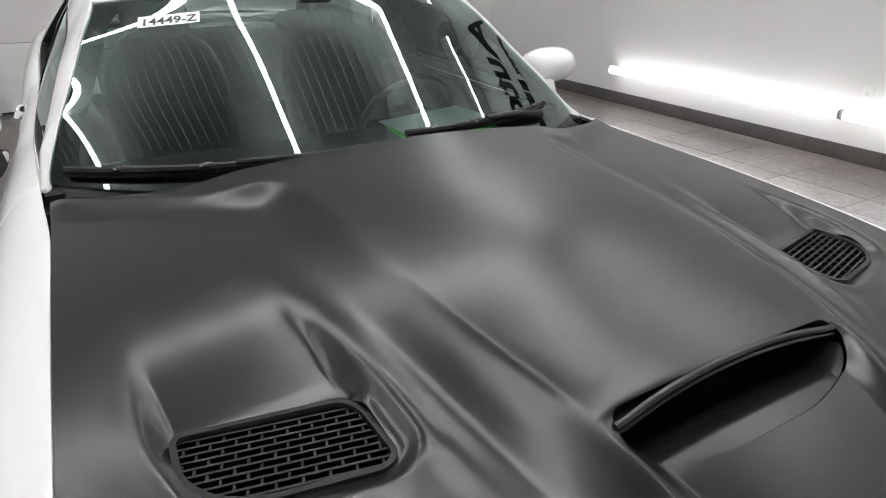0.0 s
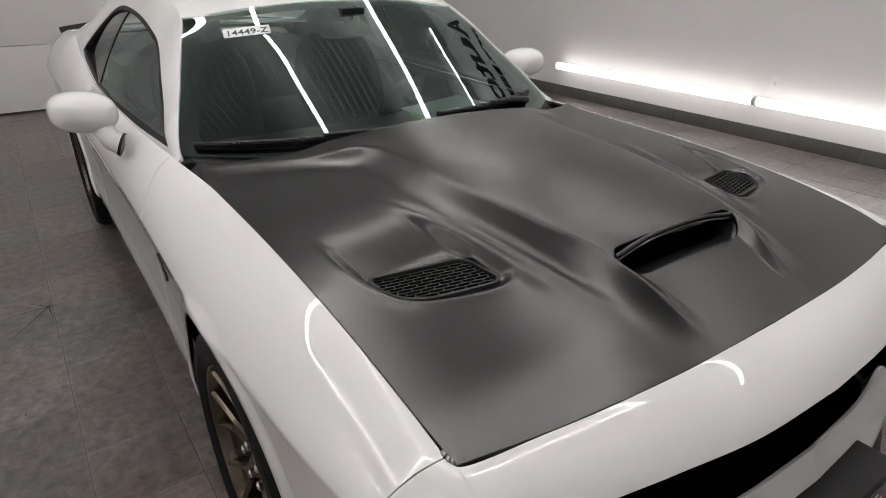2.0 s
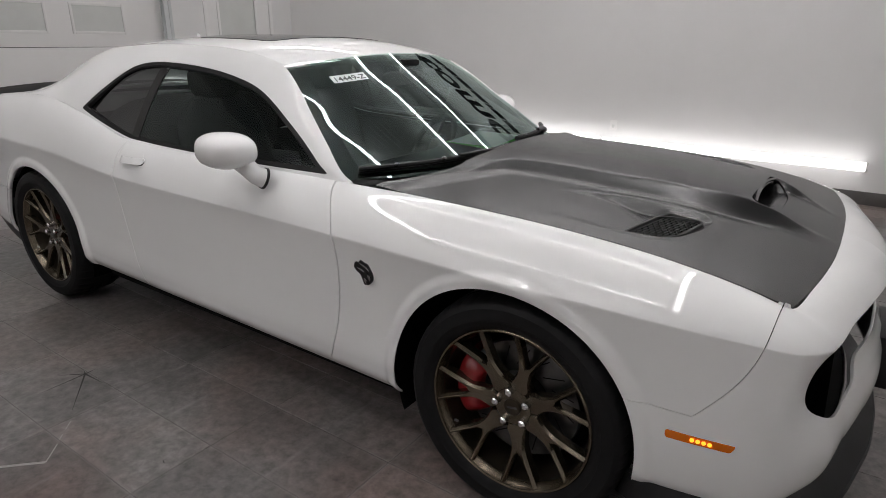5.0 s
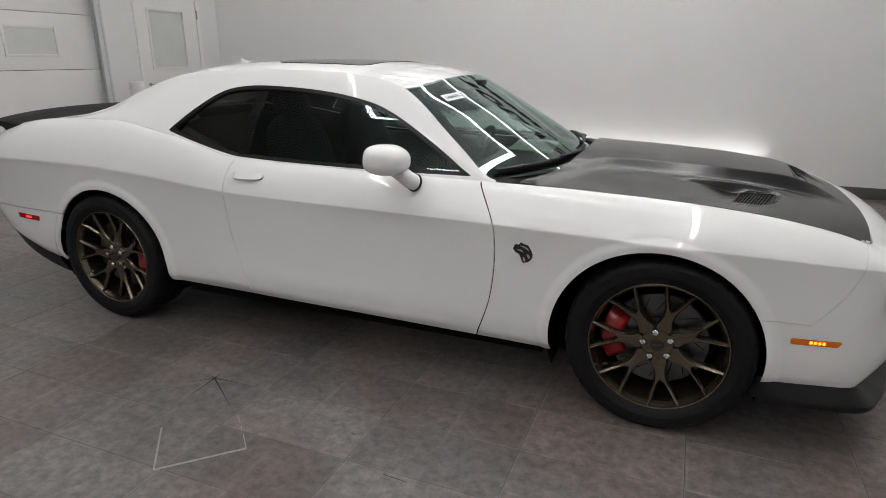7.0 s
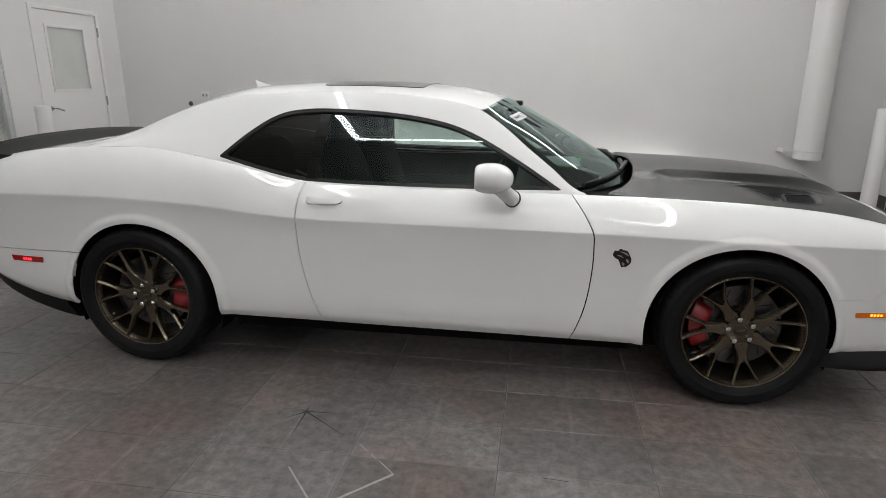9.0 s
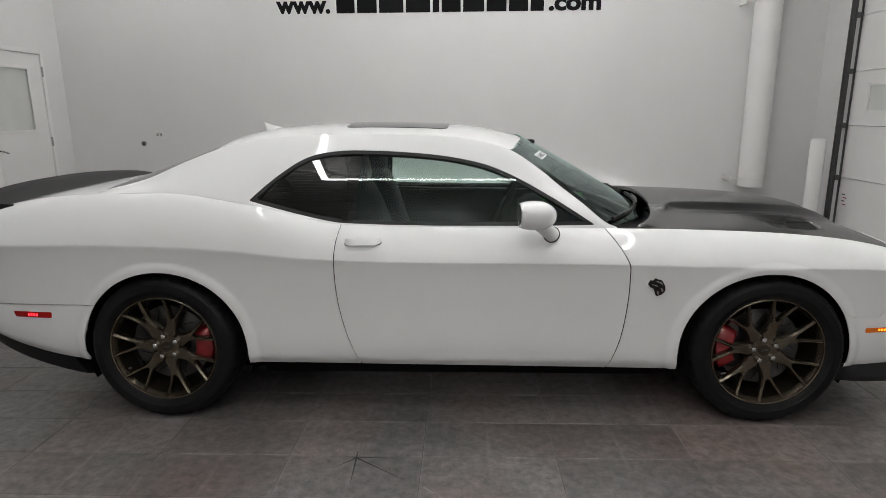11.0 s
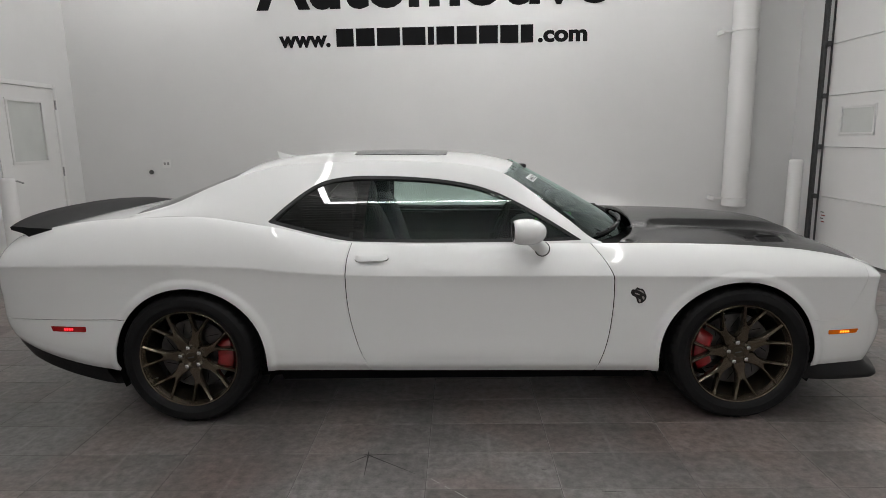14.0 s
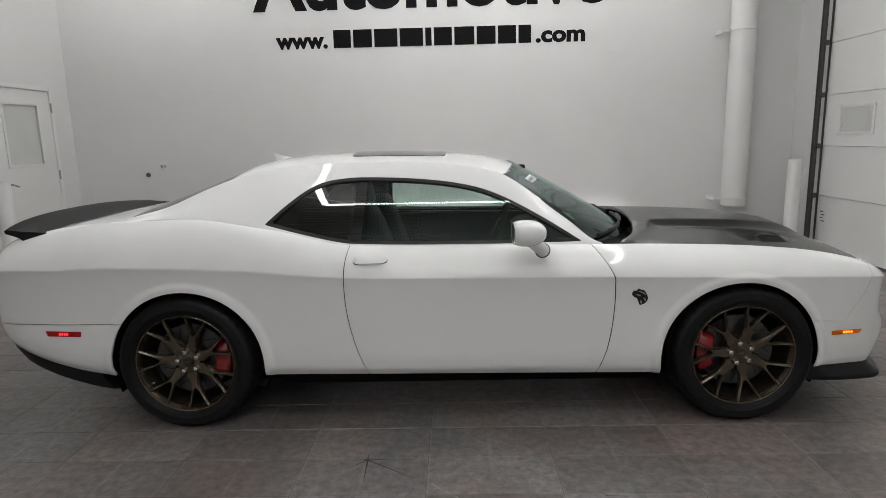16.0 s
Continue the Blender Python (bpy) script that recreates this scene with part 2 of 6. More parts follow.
def inside(poly, x, z):
    """Distance to a closed outline, positive inside."""
    poly = np.asarray(poly)
    x, z = np.asarray(x, float), np.asarray(z, float)
    best = np.full(x.shape, 1e9)
    odd = np.zeros(x.shape, bool)
    for (ax, az), (bx, bz) in zip(poly, np.roll(poly, -1, 0)):
        dx, dz = bx - ax, bz - az
        t = np.clip(((x - ax) * dx + (z - az) * dz) / (dx * dx + dz * dz + 1e-12), 0, 1)
        best = np.minimum(best, (x - ax - t * dx) ** 2 + (z - az - t * dz) ** 2)
        cross = (az > z) != (bz > z)
        odd ^= cross & (x < dx * (z - az) / (dz if abs(dz) > 1e-12 else 1e-12) + ax)
    return np.where(odd, 1, -1) * np.sqrt(best)


def link_mesh(name, verts, faces, material, parent=None, label="", normals=None, smooth=True, slots=None, ids=None):
    me = bpy.data.meshes.new(name)
    me.from_pydata([tuple(v) for v in verts], [], [tuple(int(i) for i in f) for f in faces])
    for m in (slots or [material]):
        me.materials.append(m)
    if ids is not None:
        me.polygons.foreach_set("material_index", np.array(ids, dtype=np.int32))
    me.polygons.foreach_set("use_smooth", np.full(len(me.polygons), smooth))
    me.update()
    if normals is not None:
        me.normals_split_custom_set_from_vertices([tuple(n) for n in normals])
    ob = new(name, me)
    if parent is not None:
        ob.parent = parent
    if label:
        tagged(ob, label)
    return ob


def part(name, bm, material, parent, label="", smooth=True, angle=35):
    """One bmesh as one mesh object under a thing or a part."""
    me = bpy.data.meshes.new(name)
    bmesh.ops.recalc_face_normals(bm, faces=bm.faces)
    bm.to_mesh(me)
    bm.free()
    me.materials.append(material)
    if smooth:
        me.polygons.foreach_set("use_smooth", np.ones(len(me.polygons), bool))
        me.set_sharp_from_angle(angle=radians(angle))
    ob = new(name, me)
    if parent is not None:
        ob.parent = parent
    if label:
        tagged(ob, label)
    return ob


def thing(name, label, category, group="", kind="", at=None):
    ob = new(name)
    ob.empty_display_size = 0.1
    if at is not None:
        ob.matrix_basis = at
    return tagged(ob, label, category, group, kind)


def box(bm, lo, hi, bevel=0.0, m=None):
    lo, hi = Vector(lo), Vector(hi)
    r = bmesh.ops.create_cube(bm, size=1)
    vs = r["verts"]
    for v in vs:
        v.co = Vector([(lo[i] + hi[i]) / 2 + v.co[i] * (hi[i] - lo[i]) for i in range(3)])
    if bevel:
        es = {e for v in vs for e in v.link_edges}
        r = bmesh.ops.bevel(bm, geom=list(es), offset=bevel, segments=2, profile=0.6, affect="EDGES")
        vs = {v for f in r["faces"] for v in f.verts} | set(v for v in vs if v.is_valid)
    if m is not None:
        for v in set(vs):
            v.co = m @ v.co
    return vs


def boxes(spec, bevel=0.0):
    bm = bmesh.new()
    for lo, hi in spec:
        box(bm, lo, hi, bevel)
    return bm


def lathe(bm, profile, n=64, m=Matrix(), close=False):
    """Turns (radius, depth) round the local y axis; depth grows towards -y."""
    rings = []
    for r, d in profile:
        rings.append([bm.verts.new(m @ Vector((r * math.cos(a), -d, r * math.sin(a))))
                      for a in (2 * math.pi * i / n for i in range(n))])
    pairs = list(zip(rings, rings[1:])) + ([(rings[-1], rings[0])] if close else [])
    for a, b in pairs:
        for i in range(n):
            bm.faces.new((a[i], a[(i + 1) % n], b[(i + 1) % n], b[i]))
    return rings


def tube(bm, pts, radius, n=10, caps=True):
    """A round rod along a line of points; radius may be a list."""
    pts = [Vector(p) for p in pts]
    rs = radius if isinstance(radius, (list, tuple)) else [radius] * len(pts)
    rings = []
    up = Vector((0, 0, 1))
    for i, p in enumerate(pts):
        d = (pts[min(i + 1, len(pts) - 1)] - pts[max(i - 1, 0)]).normalized()
        if abs(d.dot(up)) > 0.95:
            up = Vector((1, 0, 0))
        a = d.cross(up).normalized()
        b = d.cross(a).normalized()
        rings.append([bm.verts.new(p + rs[i] * (math.cos(t) * a + math.sin(t) * b))
                      for t in (2 * math.pi * j / n for j in range(n))])
    for a, b in zip(rings, rings[1:]):
        for i in range(n):
            bm.faces.new((a[i], a[(i + 1) % n], b[(i + 1) % n], b[i]))
    if caps:
        bm.faces.new(rings[0])
        bm.faces.new(rings[-1][::-1])


def sheet(name, P, us, vs, masks, material, parent=None, label="", sy=1, flange=0.014, lift=0.0, out=None, slots=None):
    """A panel cut from a surface P(u, v): masks(u, v, points) are kept where positive. sy mirrors it across the car.
    flange: depth of the folded edge; lift: distance proud of the surface."""
    us, vs = np.asarray(us, float), np.asarray(vs, float)
    U, V = np.meshgrid(us, vs, indexing="ij")
    nu, nv = U.shape

    def place(u, v):
        e = 4e-4
        p = P(u, v)
        du = P(u + e, v) - P(u - e, v)
        dv = P(u, v + e) - P(u, v - e)
        n = np.cross(du, dv)
        n /= np.linalg.norm(n, axis=-1, keepdims=True) + 1e-12
        ref = out(p) if out else None
        if ref is not None:
            n = np.where((n * ref).sum(-1, keepdims=True) < 0, -n, n)
        return p + n * lift, n
    pts, _ = place(U, V)
    G = [np.asarray(g(U, V, pts)) + np.zeros(U.shape) for g in masks]
    ok = np.ones(U.shape, bool)
    for g in G:
        ok &= g >= 0
    cell = np.stack([ok[:-1, :-1], ok[1:, :-1], ok[1:, 1:], ok[:-1, 1:]], -1)
    full = cell.all(-1)
    idx = np.arange(nu * nv).reshape(nu, nv)
    corner = np.stack([idx[:-1, :-1], idx[1:, :-1], idx[1:, 1:], idx[:-1, 1:]], -1)
    faces = [list(f) for f in corner[full]]
    uv = [np.stack([U.ravel(), V.ravel()], -1)]
    extra, key = [], {}
    near = np.zeros(full.shape, bool)
    lo = np.ones(full.shape, bool)
    for g in G:
        c = np.stack([g[:-1, :-1], g[1:, :-1], g[1:, 1:], g[:-1, 1:]], -1)
        lo &= (c >= 0).any(-1)
    near = lo & ~full
    base = nu * nv
    flat = [g.ravel() for g in G]
    uf, vf = U.ravel(), V.ravel()
    for quad in corner[near]:
        poly = [(uf[i], vf[i], [g[i] for g in flat], int(i)) for i in quad]
        for k in range(len(G)):
            res = []
            for a, b in zip(poly, poly[1:] + poly[:1]):
                ga, gb = a[2][k], b[2][k]
                if ga >= 0:
                    res.append(a)
                if (ga >= 0) != (gb >= 0):
                    t = ga / (ga - gb)
                    res.append((a[0] + t * (b[0] - a[0]), a[1] + t * (b[1] - a[1]),
                                [x + t * (y - x) for x, y in zip(a[2], b[2])], -1))
            poly = res
            if len(poly) < 3:
                break
        if len(poly) < 3:
            continue
        f = []
        for u, v, _, i in poly:
            if i < 0:
                kk = (round(u, 6), round(v, 6))
                if kk not in key:
                    key[kk] = base + len(extra)
                    extra.append((u, v))
                i = key[kk]
            if not f or (f[-1] != i and f[0] != i):
                f.append(i)
        if len(f) >= 3:
            faces.append(f)
    if extra:
        uv.append(np.array(extra))
    uv = np.concatenate(uv)
    used = sorted({i for f in faces for i in f})
    remap = {i: j for j, i in enumerate(used)}
    faces = [[remap[i] for i in f] for f in faces]
    uv = uv[used]
    p, n = place(uv[:, 0], uv[:, 1])
    if sy != 1:
        p = p * np.array([1, sy, 1])
        n = n * np.array([1, sy, 1])
    # winding follows the normals
    f0 = np.array([f[:3] for f in faces])
    fn = np.cross(p[f0[:, 1]] - p[f0[:, 0]], p[f0[:, 2]] - p[f0[:, 0]])
    flip = (fn * n[f0[:, 0]]).sum(-1) < 0
    faces = [f[::-1] if k else f for f, k in zip(faces, flip)]
    normals = [n]
    verts = [p]
    if flange:
        count = {}
        for f in faces:
            for a, b in zip(f, f[1:] + f[:1]):
                count[(a, b)] = 1
        edges = [e for e in count if (e[1], e[0]) not in count]
        rim = sorted({i for e in edges for i in e})
        ra = {i: len(p) + j for j, i in enumerate(rim)}
        rb = {i: len(p) + len(rim) + j for j, i in enumerate(rim)}
        side = np.zeros((len(rim), 3))
        pos = {i: j for j, i in enumerate(rim)}
        for a, b in edges:
            t = np.cross(p[b] - p[a], n[a])
            t /= np.linalg.norm(t) + 1e-12
            side[pos[a]] += t
            side[pos[b]] += t
        side /= np.linalg.norm(side, axis=-1, keepdims=True) + 1e-12
        verts += [p[rim] + side * 0.0005 - n[rim] * 0.0004, p[rim] - n[rim] * flange]
        soft = side * 0.8 + n[rim] * 0.4
        normals += [soft, side]
        faces += [[b, a, ra[a], ra[b]] for a, b in edges]
        faces += [[ra[b], ra[a], rb[a], rb[b]] for a, b in edges]
    return link_mesh(name, np.concatenate(verts), faces, material, parent, label, np.concatenate(normals), slots=slots)


# ---- room ----
def wall_piece(name, spec, material, label):
    ob = part(name, boxes(spec, 0.0), material, None, label, smooth=False)
    return tagged(ob, label, "wall", kind="structure")


wall_piece("wall_north", [((WALL_L - 0.2, WALL_Y, 0), (WALL_R + 0.2, WALL_Y + 0.2, CEIL))], WALLPAINT, "smooth white painted showroom wall")
wall_piece("wall_south", [((WALL_L - 0.2, WALL_B - 0.2, 0), (WALL_R + 0.2, WALL_B, CEIL))], WALLPAINT, "plain white painted wall behind the camera")
DOOR_Y0, DOOR_Y1, DOOR_Z = 2.97, 4.133, 2.32
GAR_L0, GAR_L1, GAR_R0, GAR_R1, GAR_Z = -1.6, 2.42, -1.2, 3.89, 3.9
wall_piece("wall_west", [((WALL_L - 0.2, DOOR_Y1, 0), (WALL_L, WALL_Y, CEIL)), ((WALL_L - 0.2, GAR_L1, 0), (WALL_L, DOOR_Y0, CEIL)),
                         ((WALL_L - 0.2, DOOR_Y0, DOOR_Z), (WALL_L, DOOR_Y1, CEIL)), ((WALL_L - 0.2, GAR_L0, GAR_Z), (WALL_L, GAR_L1, CEIL)),
                         ((WALL_L - 0.2, WALL_B, 0), (WALL_L, GAR_L0, CEIL))], WALLPAINT, "white painted end wall with two door openings")
wall_piece("wall_east", [((WALL_R, GAR_R1, 0), (WALL_R + 0.2, WALL_Y, CEIL)), ((WALL_R, GAR_R0, GAR_Z), (WALL_R + 0.2, GAR_R1, CEIL)),
                         ((WALL_R, WALL_B, 0), (WALL_R + 0.2, GAR_R0, CEIL))], WALLPAINT, "white painted end wall with a garage door opening")
# ceiling of ribbed metal sheets, ribs along the car
bm = bmesh.new()
ys = []
y = WALL_B
while y < WALL_Y:
    ys += [(y, CEIL), (y + 0.10, CEIL), (y + 0.108, CEIL - 0.032), (y + 0.132, CEIL - 0.032), (y + 0.14, CEIL)]
    y += 0.15
rows = [[bm.verts.new((x, min(yy, WALL_Y), zz)) for yy, zz in ys] for x in (WALL_L, WALL_R)]
for i in range(len(ys) - 1):
    if ys[i + 1][0] <= WALL_Y + 0.3:
        bm.faces.new((rows[0][i], rows[0][i + 1], rows[1][i + 1], rows[1][i]))
box(bm, (WALL_L - 0.2, WALL_B - 0.2, CEIL + 0.05), (WALL_R + 0.2, WALL_Y + 0.2, CEIL + 0.2))
tagged(part("ceiling", bm, CEILPAINT, None, smooth=False), "ribbed metal sheet ceiling", "ceiling", kind="structure")

# base course of dark tiles
bm = bmesh.new()
x = WALL_L + 0.012
while x < WALL_R - 0.02:
    box(bm, (x + 0.001, WALL_Y - 0.012, 0.0), (min(x + 0.604, WALL_R - 0.013), WALL_Y, 0.125), 0.0015)
    x += 0.607
tagged(part("baseboard", bm, BASEGREY, None), "dark grey tile baseboard along the wall", "baseboard", kind="structure")
bm = boxes([((WALL_L, DOOR_Y1 + 0.09, 0), (WALL_L + 0.012, WALL_Y, 0.15)), ((WALL_L, GAR_L1 + 0.16, 0), (WALL_L + 0.012, DOOR_Y0 - 0.09, 0.15)),
            ((WALL_L, WALL_B, 0), (WALL_L + 0.012, GAR_L0 - 0.16, 0.15)), ((WALL_R - 0.012, GAR_R1 + 0.16, 0), (WALL_R, WALL_Y, 0.15)),
            ((WALL_R - 0.012, WALL_B, 0), (WALL_R, GAR_R0 - 0.16, 0.15))], 0.0015)
tagged(part("baseboard", bm, BASEGREY, None), "dark grey tile baseboard on the end walls", "baseboard", kind="structure")


# ceiling lights and the low wall tubes
def strip(name, a, b, w, material, label, drop=0.05):
    a, b = Vector(a), Vector(b)
    t = thing(name, label, "light", "ceiling strips")
    s = Vector((abs(b.y - a.y) > abs(b.x - a.x), abs(b.x - a.x) > abs(b.y - a.y), 0)) * w / 2
    lo = Vector((min(a.x, b.x), min(a.y, b.y), a.z)) - s
    hi = Vector((max(a.x, b.x), max(a.y, b.y), a.z)) + s
    part("housing", boxes([(lo + s * 0.6 + Vector((0, 0, 0.046)), hi - s * 0.6 + Vector((0, 0, drop)))], 0.004), DOORPAINT, t)
    part("diffuser", boxes([(lo, hi + Vector((0, 0, 0.045)))], 0.012), material, t, "bright white light diffuser")
    return t


# wall-side row is lengthened to 3.6 as added fill for bonnet and right wall
for yy in STRIP_YS:
    for x0, x1 in ((STRIP_X0 if yy < 3 else -1.73, STRIP_JOINT - 0.006), (STRIP_JOINT + 0.006, STRIP_X1 if yy < 3 else 3.6)):
        strip("strip_light", (x0, yy, ZS), (x1, yy, ZS), 0.07 if yy < 3 else 0.038, LED, "long white led strip light under the ceiling", CEIL - ZS)
# added fill strip with no known source, brightens the far left of the wall
strip("strip_light", (-5.1, 3.7, ZS), (-2.6, 3.7, ZS), 0.06, LED, "long white led strip light under the ceiling", CEIL - ZS)
for xx in (STRIP_X0, STRIP_X1):
    strip("strip_light", (xx, STRIP_YS[2], ZS - 0.02), (xx, STRIP_YS[4], ZS - 0.02), 0.075, LED, "white led strip light across the ceiling", CEIL - ZS + 0.02)
for i, (a, b) in enumerate(((-2.77, -0.217), (-0.210, 2.34))):
    t = thing("tube_light", "long glowing white tube light low on the wall", "light", "wall tubes")
    bm = bmesh.new()
    tube(bm, [(a + 0.02, WALL_Y - 0.10, 0.37), (b - 0.02, WALL_Y - 0.10, 0.37)], 0.042, 16)
    part("diffuser", bm, TUBE, t, "glowing tube")
    for e in (a, b - 0.02):
        bm = bmesh.new()
        tube(bm, [(e, WALL_Y - 0.10, 0.37), (e + 0.02, WALL_Y - 0.10, 0.37)], 0.0425, 16)
        part("end_cap", bm, DOORPAINT, t)
    part("backplate", boxes([((a + 0.01, WALL_Y - 0.068, 0.350), (b - 0.01, WALL_Y, 0.390))], 0.004), DOORPAINT, t)


# ---- the car: front towards +x, its right side towards -y ----
car = thing("car", "white two-door muscle car with satin black bonnet, bronze wheels", "car")
AX_F, AX_R, AX_Z, ARCH = 1.505, -1.486, 0.373, 0.415
ARCH_F, ARCH_R, ARCH_Z = 1.482, -1.467, 0.362

# outline of the body in plan, nose to tail, at its widest line
QX = curve(range(23), [2.400, 2.388, 2.356, 2.322, 2.290, 2.220, 2.07, 1.82, 1.475, 1.1, 0.81, 0.3, -0.3, -0.6, -1.0, -1.475, -1.9, -2.2,
                       -2.44, -2.555, -2.61, -2.63, -2.64])
QY = curve(range(23), [0, 0.24, 0.43, 0.60, 0.760, 0.872, 0.912, 0.937, 0.952, 0.948, 0.945, 0.943, 0.943, 0.943, 0.947, 0.957, 0.957, 0.945,
                       0.905, 0.83, 0.65, 0.35, 0])
ZC = curve([0, 3, 4, 5, 7, 10, 12, 13, 13.6, 14.2, 15, 17, 19, 22], [0.768, 0.768, 0.768, 0.777, 0.795, 0.815, 0.827, 0.836, 0.852, 0.880, 0.902, 0.906, 0.892, 0.872])
# upper edge: bonnet line, belt line, boot line
TX = curve(range(23), [2.250, 2.246, 2.231, 2.210, 2.180, 2.08, 1.97, 1.80, 1.475, 1.1, 0.81, 0.3, -0.3, -0.6, -1.0, -1.475, -1.9, -2.15, -2.36,
                       -2.47, -2.52, -2.54, -2.545], True)
TY = curve(range(23), [0, 0.24, 0.44, 0.60, 0.758, 0.768, 0.771, 0.773, 0.776, 0.78, 0.80, 0.832, 0.842, 0.842, 0.832, 0.80, 0.785, 0.775, 0.75,
                       0.68, 0.50, 0.27, 0], True)
TZ = curve(range(23), [0.857, 0.856, 0.852, 0.847, 0.842, 0.870, 0.893, 0.918, 0.944, 0.958, 0.966, 0.976, 0.984, 0.997, 1.085, 1.145, 1.135, 1.11,
                       1.065, 1.045, 1.04, 1.04, 1.04], True)
BOT = curve([0, 4, 6, 7, 9, 12, 15, 16, 17, 18, 22], [0.30, 0.30, 0.30, 0.285, 0.275, 0.285, 0.30, 0.31, 0.37, 0.45, 0.48])
NOSE = curve([0.28, 0.33, 0.40, 0.455, 0.50, 0.56, 0.60, 0.66, 0.72, 0.768], [-0.075, -0.025, 0.018, 0.031, 0.031, 0.013, -0.006, -0.020, -0.015, 0.0])
TUCK = curve([0, 0.06, 0.15, 0.40, 0.70, 0.90, 0.97, 1.0], [-0.058, -0.034, -0.025, -0.026, -0.021, -0.011, -0.0042, 0])


def body(k, v):
    """The body's skin. k runs round the plan from nose to tail, v from the sill (0) over the widest line (0.5) to the upper edge (1)."""
    k, v = np.broadcast_arrays(np.asarray(k, float), np.asarray(v, float))
    qx, qy, zc, zb = QX(k), QY(k), ZC(k), BOT(k)
    e = 1e-3
    tx, ty = QX(k + e) - QX(k - e), QY(k + e) - QY(k - e)
    ln = np.hypot(tx, ty) + 1e-9
    nx, ny = -ty / ln, tx / ln
    flip = np.where(ny * 1.0 + nx * np.sign(qx) * 0.5 < 0, -1, 1)
    nx, ny = nx * flip, ny * flip
    front = smooth01(5.1, 3.8, k)
    rear = smooth01(17, 19.5, k)
    # lower half
    w = np.clip(v / 0.5, 0, 1)
    z_lo = zb + (zc - zb) * w
    tuck = TUCK(w) * (0.3 + 0.7 * smooth01(5.6, 8.2, k)) - 0.02 * (1 - w) ** 3 * smooth01(8.2, 5.6, k)
    nose = NOSE(z_lo)
    tail = 0.02 * np.exp(-((z_lo - 0.58) / 0.1) ** 2) - 0.06 * (1 - w) ** 2
    o = tuck * (1 - front) * (1 - rear) + nose * front + tail * rear
    # upper half: from the widest line over the shoulder to the upper edge
    s = np.clip((v - 0.5) / 0.5, 0, 1)
    ux, uy, uz = TX(k), TY(k), TZ(k)
    dz = uz - zc
    soft = smooth01(8.2, 5.4, k)
    lean, roll = 0.17 - 0.07 * soft, 0.45 - 0.05 * soft
    p1 = (qx + (ux - qx) * lean, qy + (uy - qy) * lean, zc + dz * roll)
    p2 = (qx + (ux - qx) * (0.58 - 0.04 * front), qy + (uy - qy) * (0.58 - 0.04 * front), zc + dz * (0.90 + 0.01 * front))
    b0, b1, b2, b3 = (1 - s) ** 3, 3 * s * (1 - s) ** 2, 3 * s * s * (1 - s), s ** 3
    up = v > 0.5
    x = np.where(up, b0 * qx + b1 * p1[0] + b2 * p2[0] + b3 * ux, qx + nx * o)
    y = np.where(up, b0 * qy + b1 * p1[1] + b2 * p2[1] + b3 * uy, qy + ny * o)
    z = np.where(up, b0 * zc + b1 * p1[2] + b2 * p2[2] + b3 * uz, z_lo)
    # lips round the wheel openings, and the swell of the wings above them
    for ax in (ARCH_F, ARCH_R):
        r = np.hypot(x - ax, z - ARCH_Z)
        near = np.where(np.abs(x - ax) < 0.7, 1, 0) * (z < 0.9)
        y = y + near * 0.011 * smooth01(ARCH + 0.056, ARCH + 0.018, r)
    return np.stack([x, -y, z], -1)


def outward(p):
    c = np.zeros(p.shape)
    c[..., 0] = np.where(np.abs(p[..., 0]) > 1.9, p[..., 0] - np.sign(p[..., 0]) * 1.6, 0)
    c[..., 1] = p[..., 1]
    c[..., 2] = np.where(p[..., 2] > 0.85, 0.4, 0)
    return c


def line_x(zs, xs):
    f = curve(zs, xs)
    return lambda z: f(z)


DOOR_F = line_x([0.25, 0.29, 0.45, 0.60, 0.75, 0.815, 0.88, 0.98, 1.1], [0.725, 0.74, 0.793, 0.815, 0.818, 0.812, 0.78, 0.705, 0.60])
DOOR_R = line_x([0.25, 0.31, 0.44, 0.62, 0.83, 0.92, 1.0, 1.1], [-0.475, -0.50, -0.55, -0.592, -0.60, -0.592, -0.572, -0.54])
GAP = 0.0066


def bump_line(p):
    """Positive ahead of the seam between front bumper and wing."""
    x, z = p[..., 0], p[..., 2]
    diag = (x - 2.02) - (z - 0.555) * (2.158 - 2.02) / (0.845 - 0.555) - 0.03 * np.sin(np.clip((z - 0.555) / 0.29, 0, 1) * math.pi)
    return np.maximum(np.where(z < 0.9, diag * 0.85, -1), np.minimum(0.555 - z, x - 1.6))


def tail_line(p):
    """Positive behind the seam between rear bumper and quarter panel."""
    return np.minimum(0.605 - p[..., 2], -1.6 - p[..., 0])


def off_arch(u, v, p):
    x, z = p[..., 0], p[..., 2]
    return np.minimum(np.hypot(x - ARCH_F, z - ARCH_Z), np.hypot(x - ARCH_R, z - ARCH_Z)) - ARCH


GRILLE = round_poly([(-0.815, 0.768), (-0.66, 0.781), (0.66, 0.781), (0.815, 0.768), (0.844, 0.63), (0.72, 0.552), (0.50, 0.572), (0.445, 0.622),
                     (-0.445, 0.622), (-0.50, 0.572), (-0.72, 0.552), (-0.844, 0.63)], [0.08, 0.2, 0.2, 0.08, 0.10, 0.10, 0.03, 0.03, 0.03, 0.03, 0.10, 0.10], 7)
LOWER = round_poly([(-0.5, 0.385), (0.5, 0.385), (0.42, 0.315), (-0.42, 0.315)], 0.03, 4)
vv = np.concatenate([np.linspace(0, 0.5, 34), np.linspace(0.5, 1, 34)[1:]])
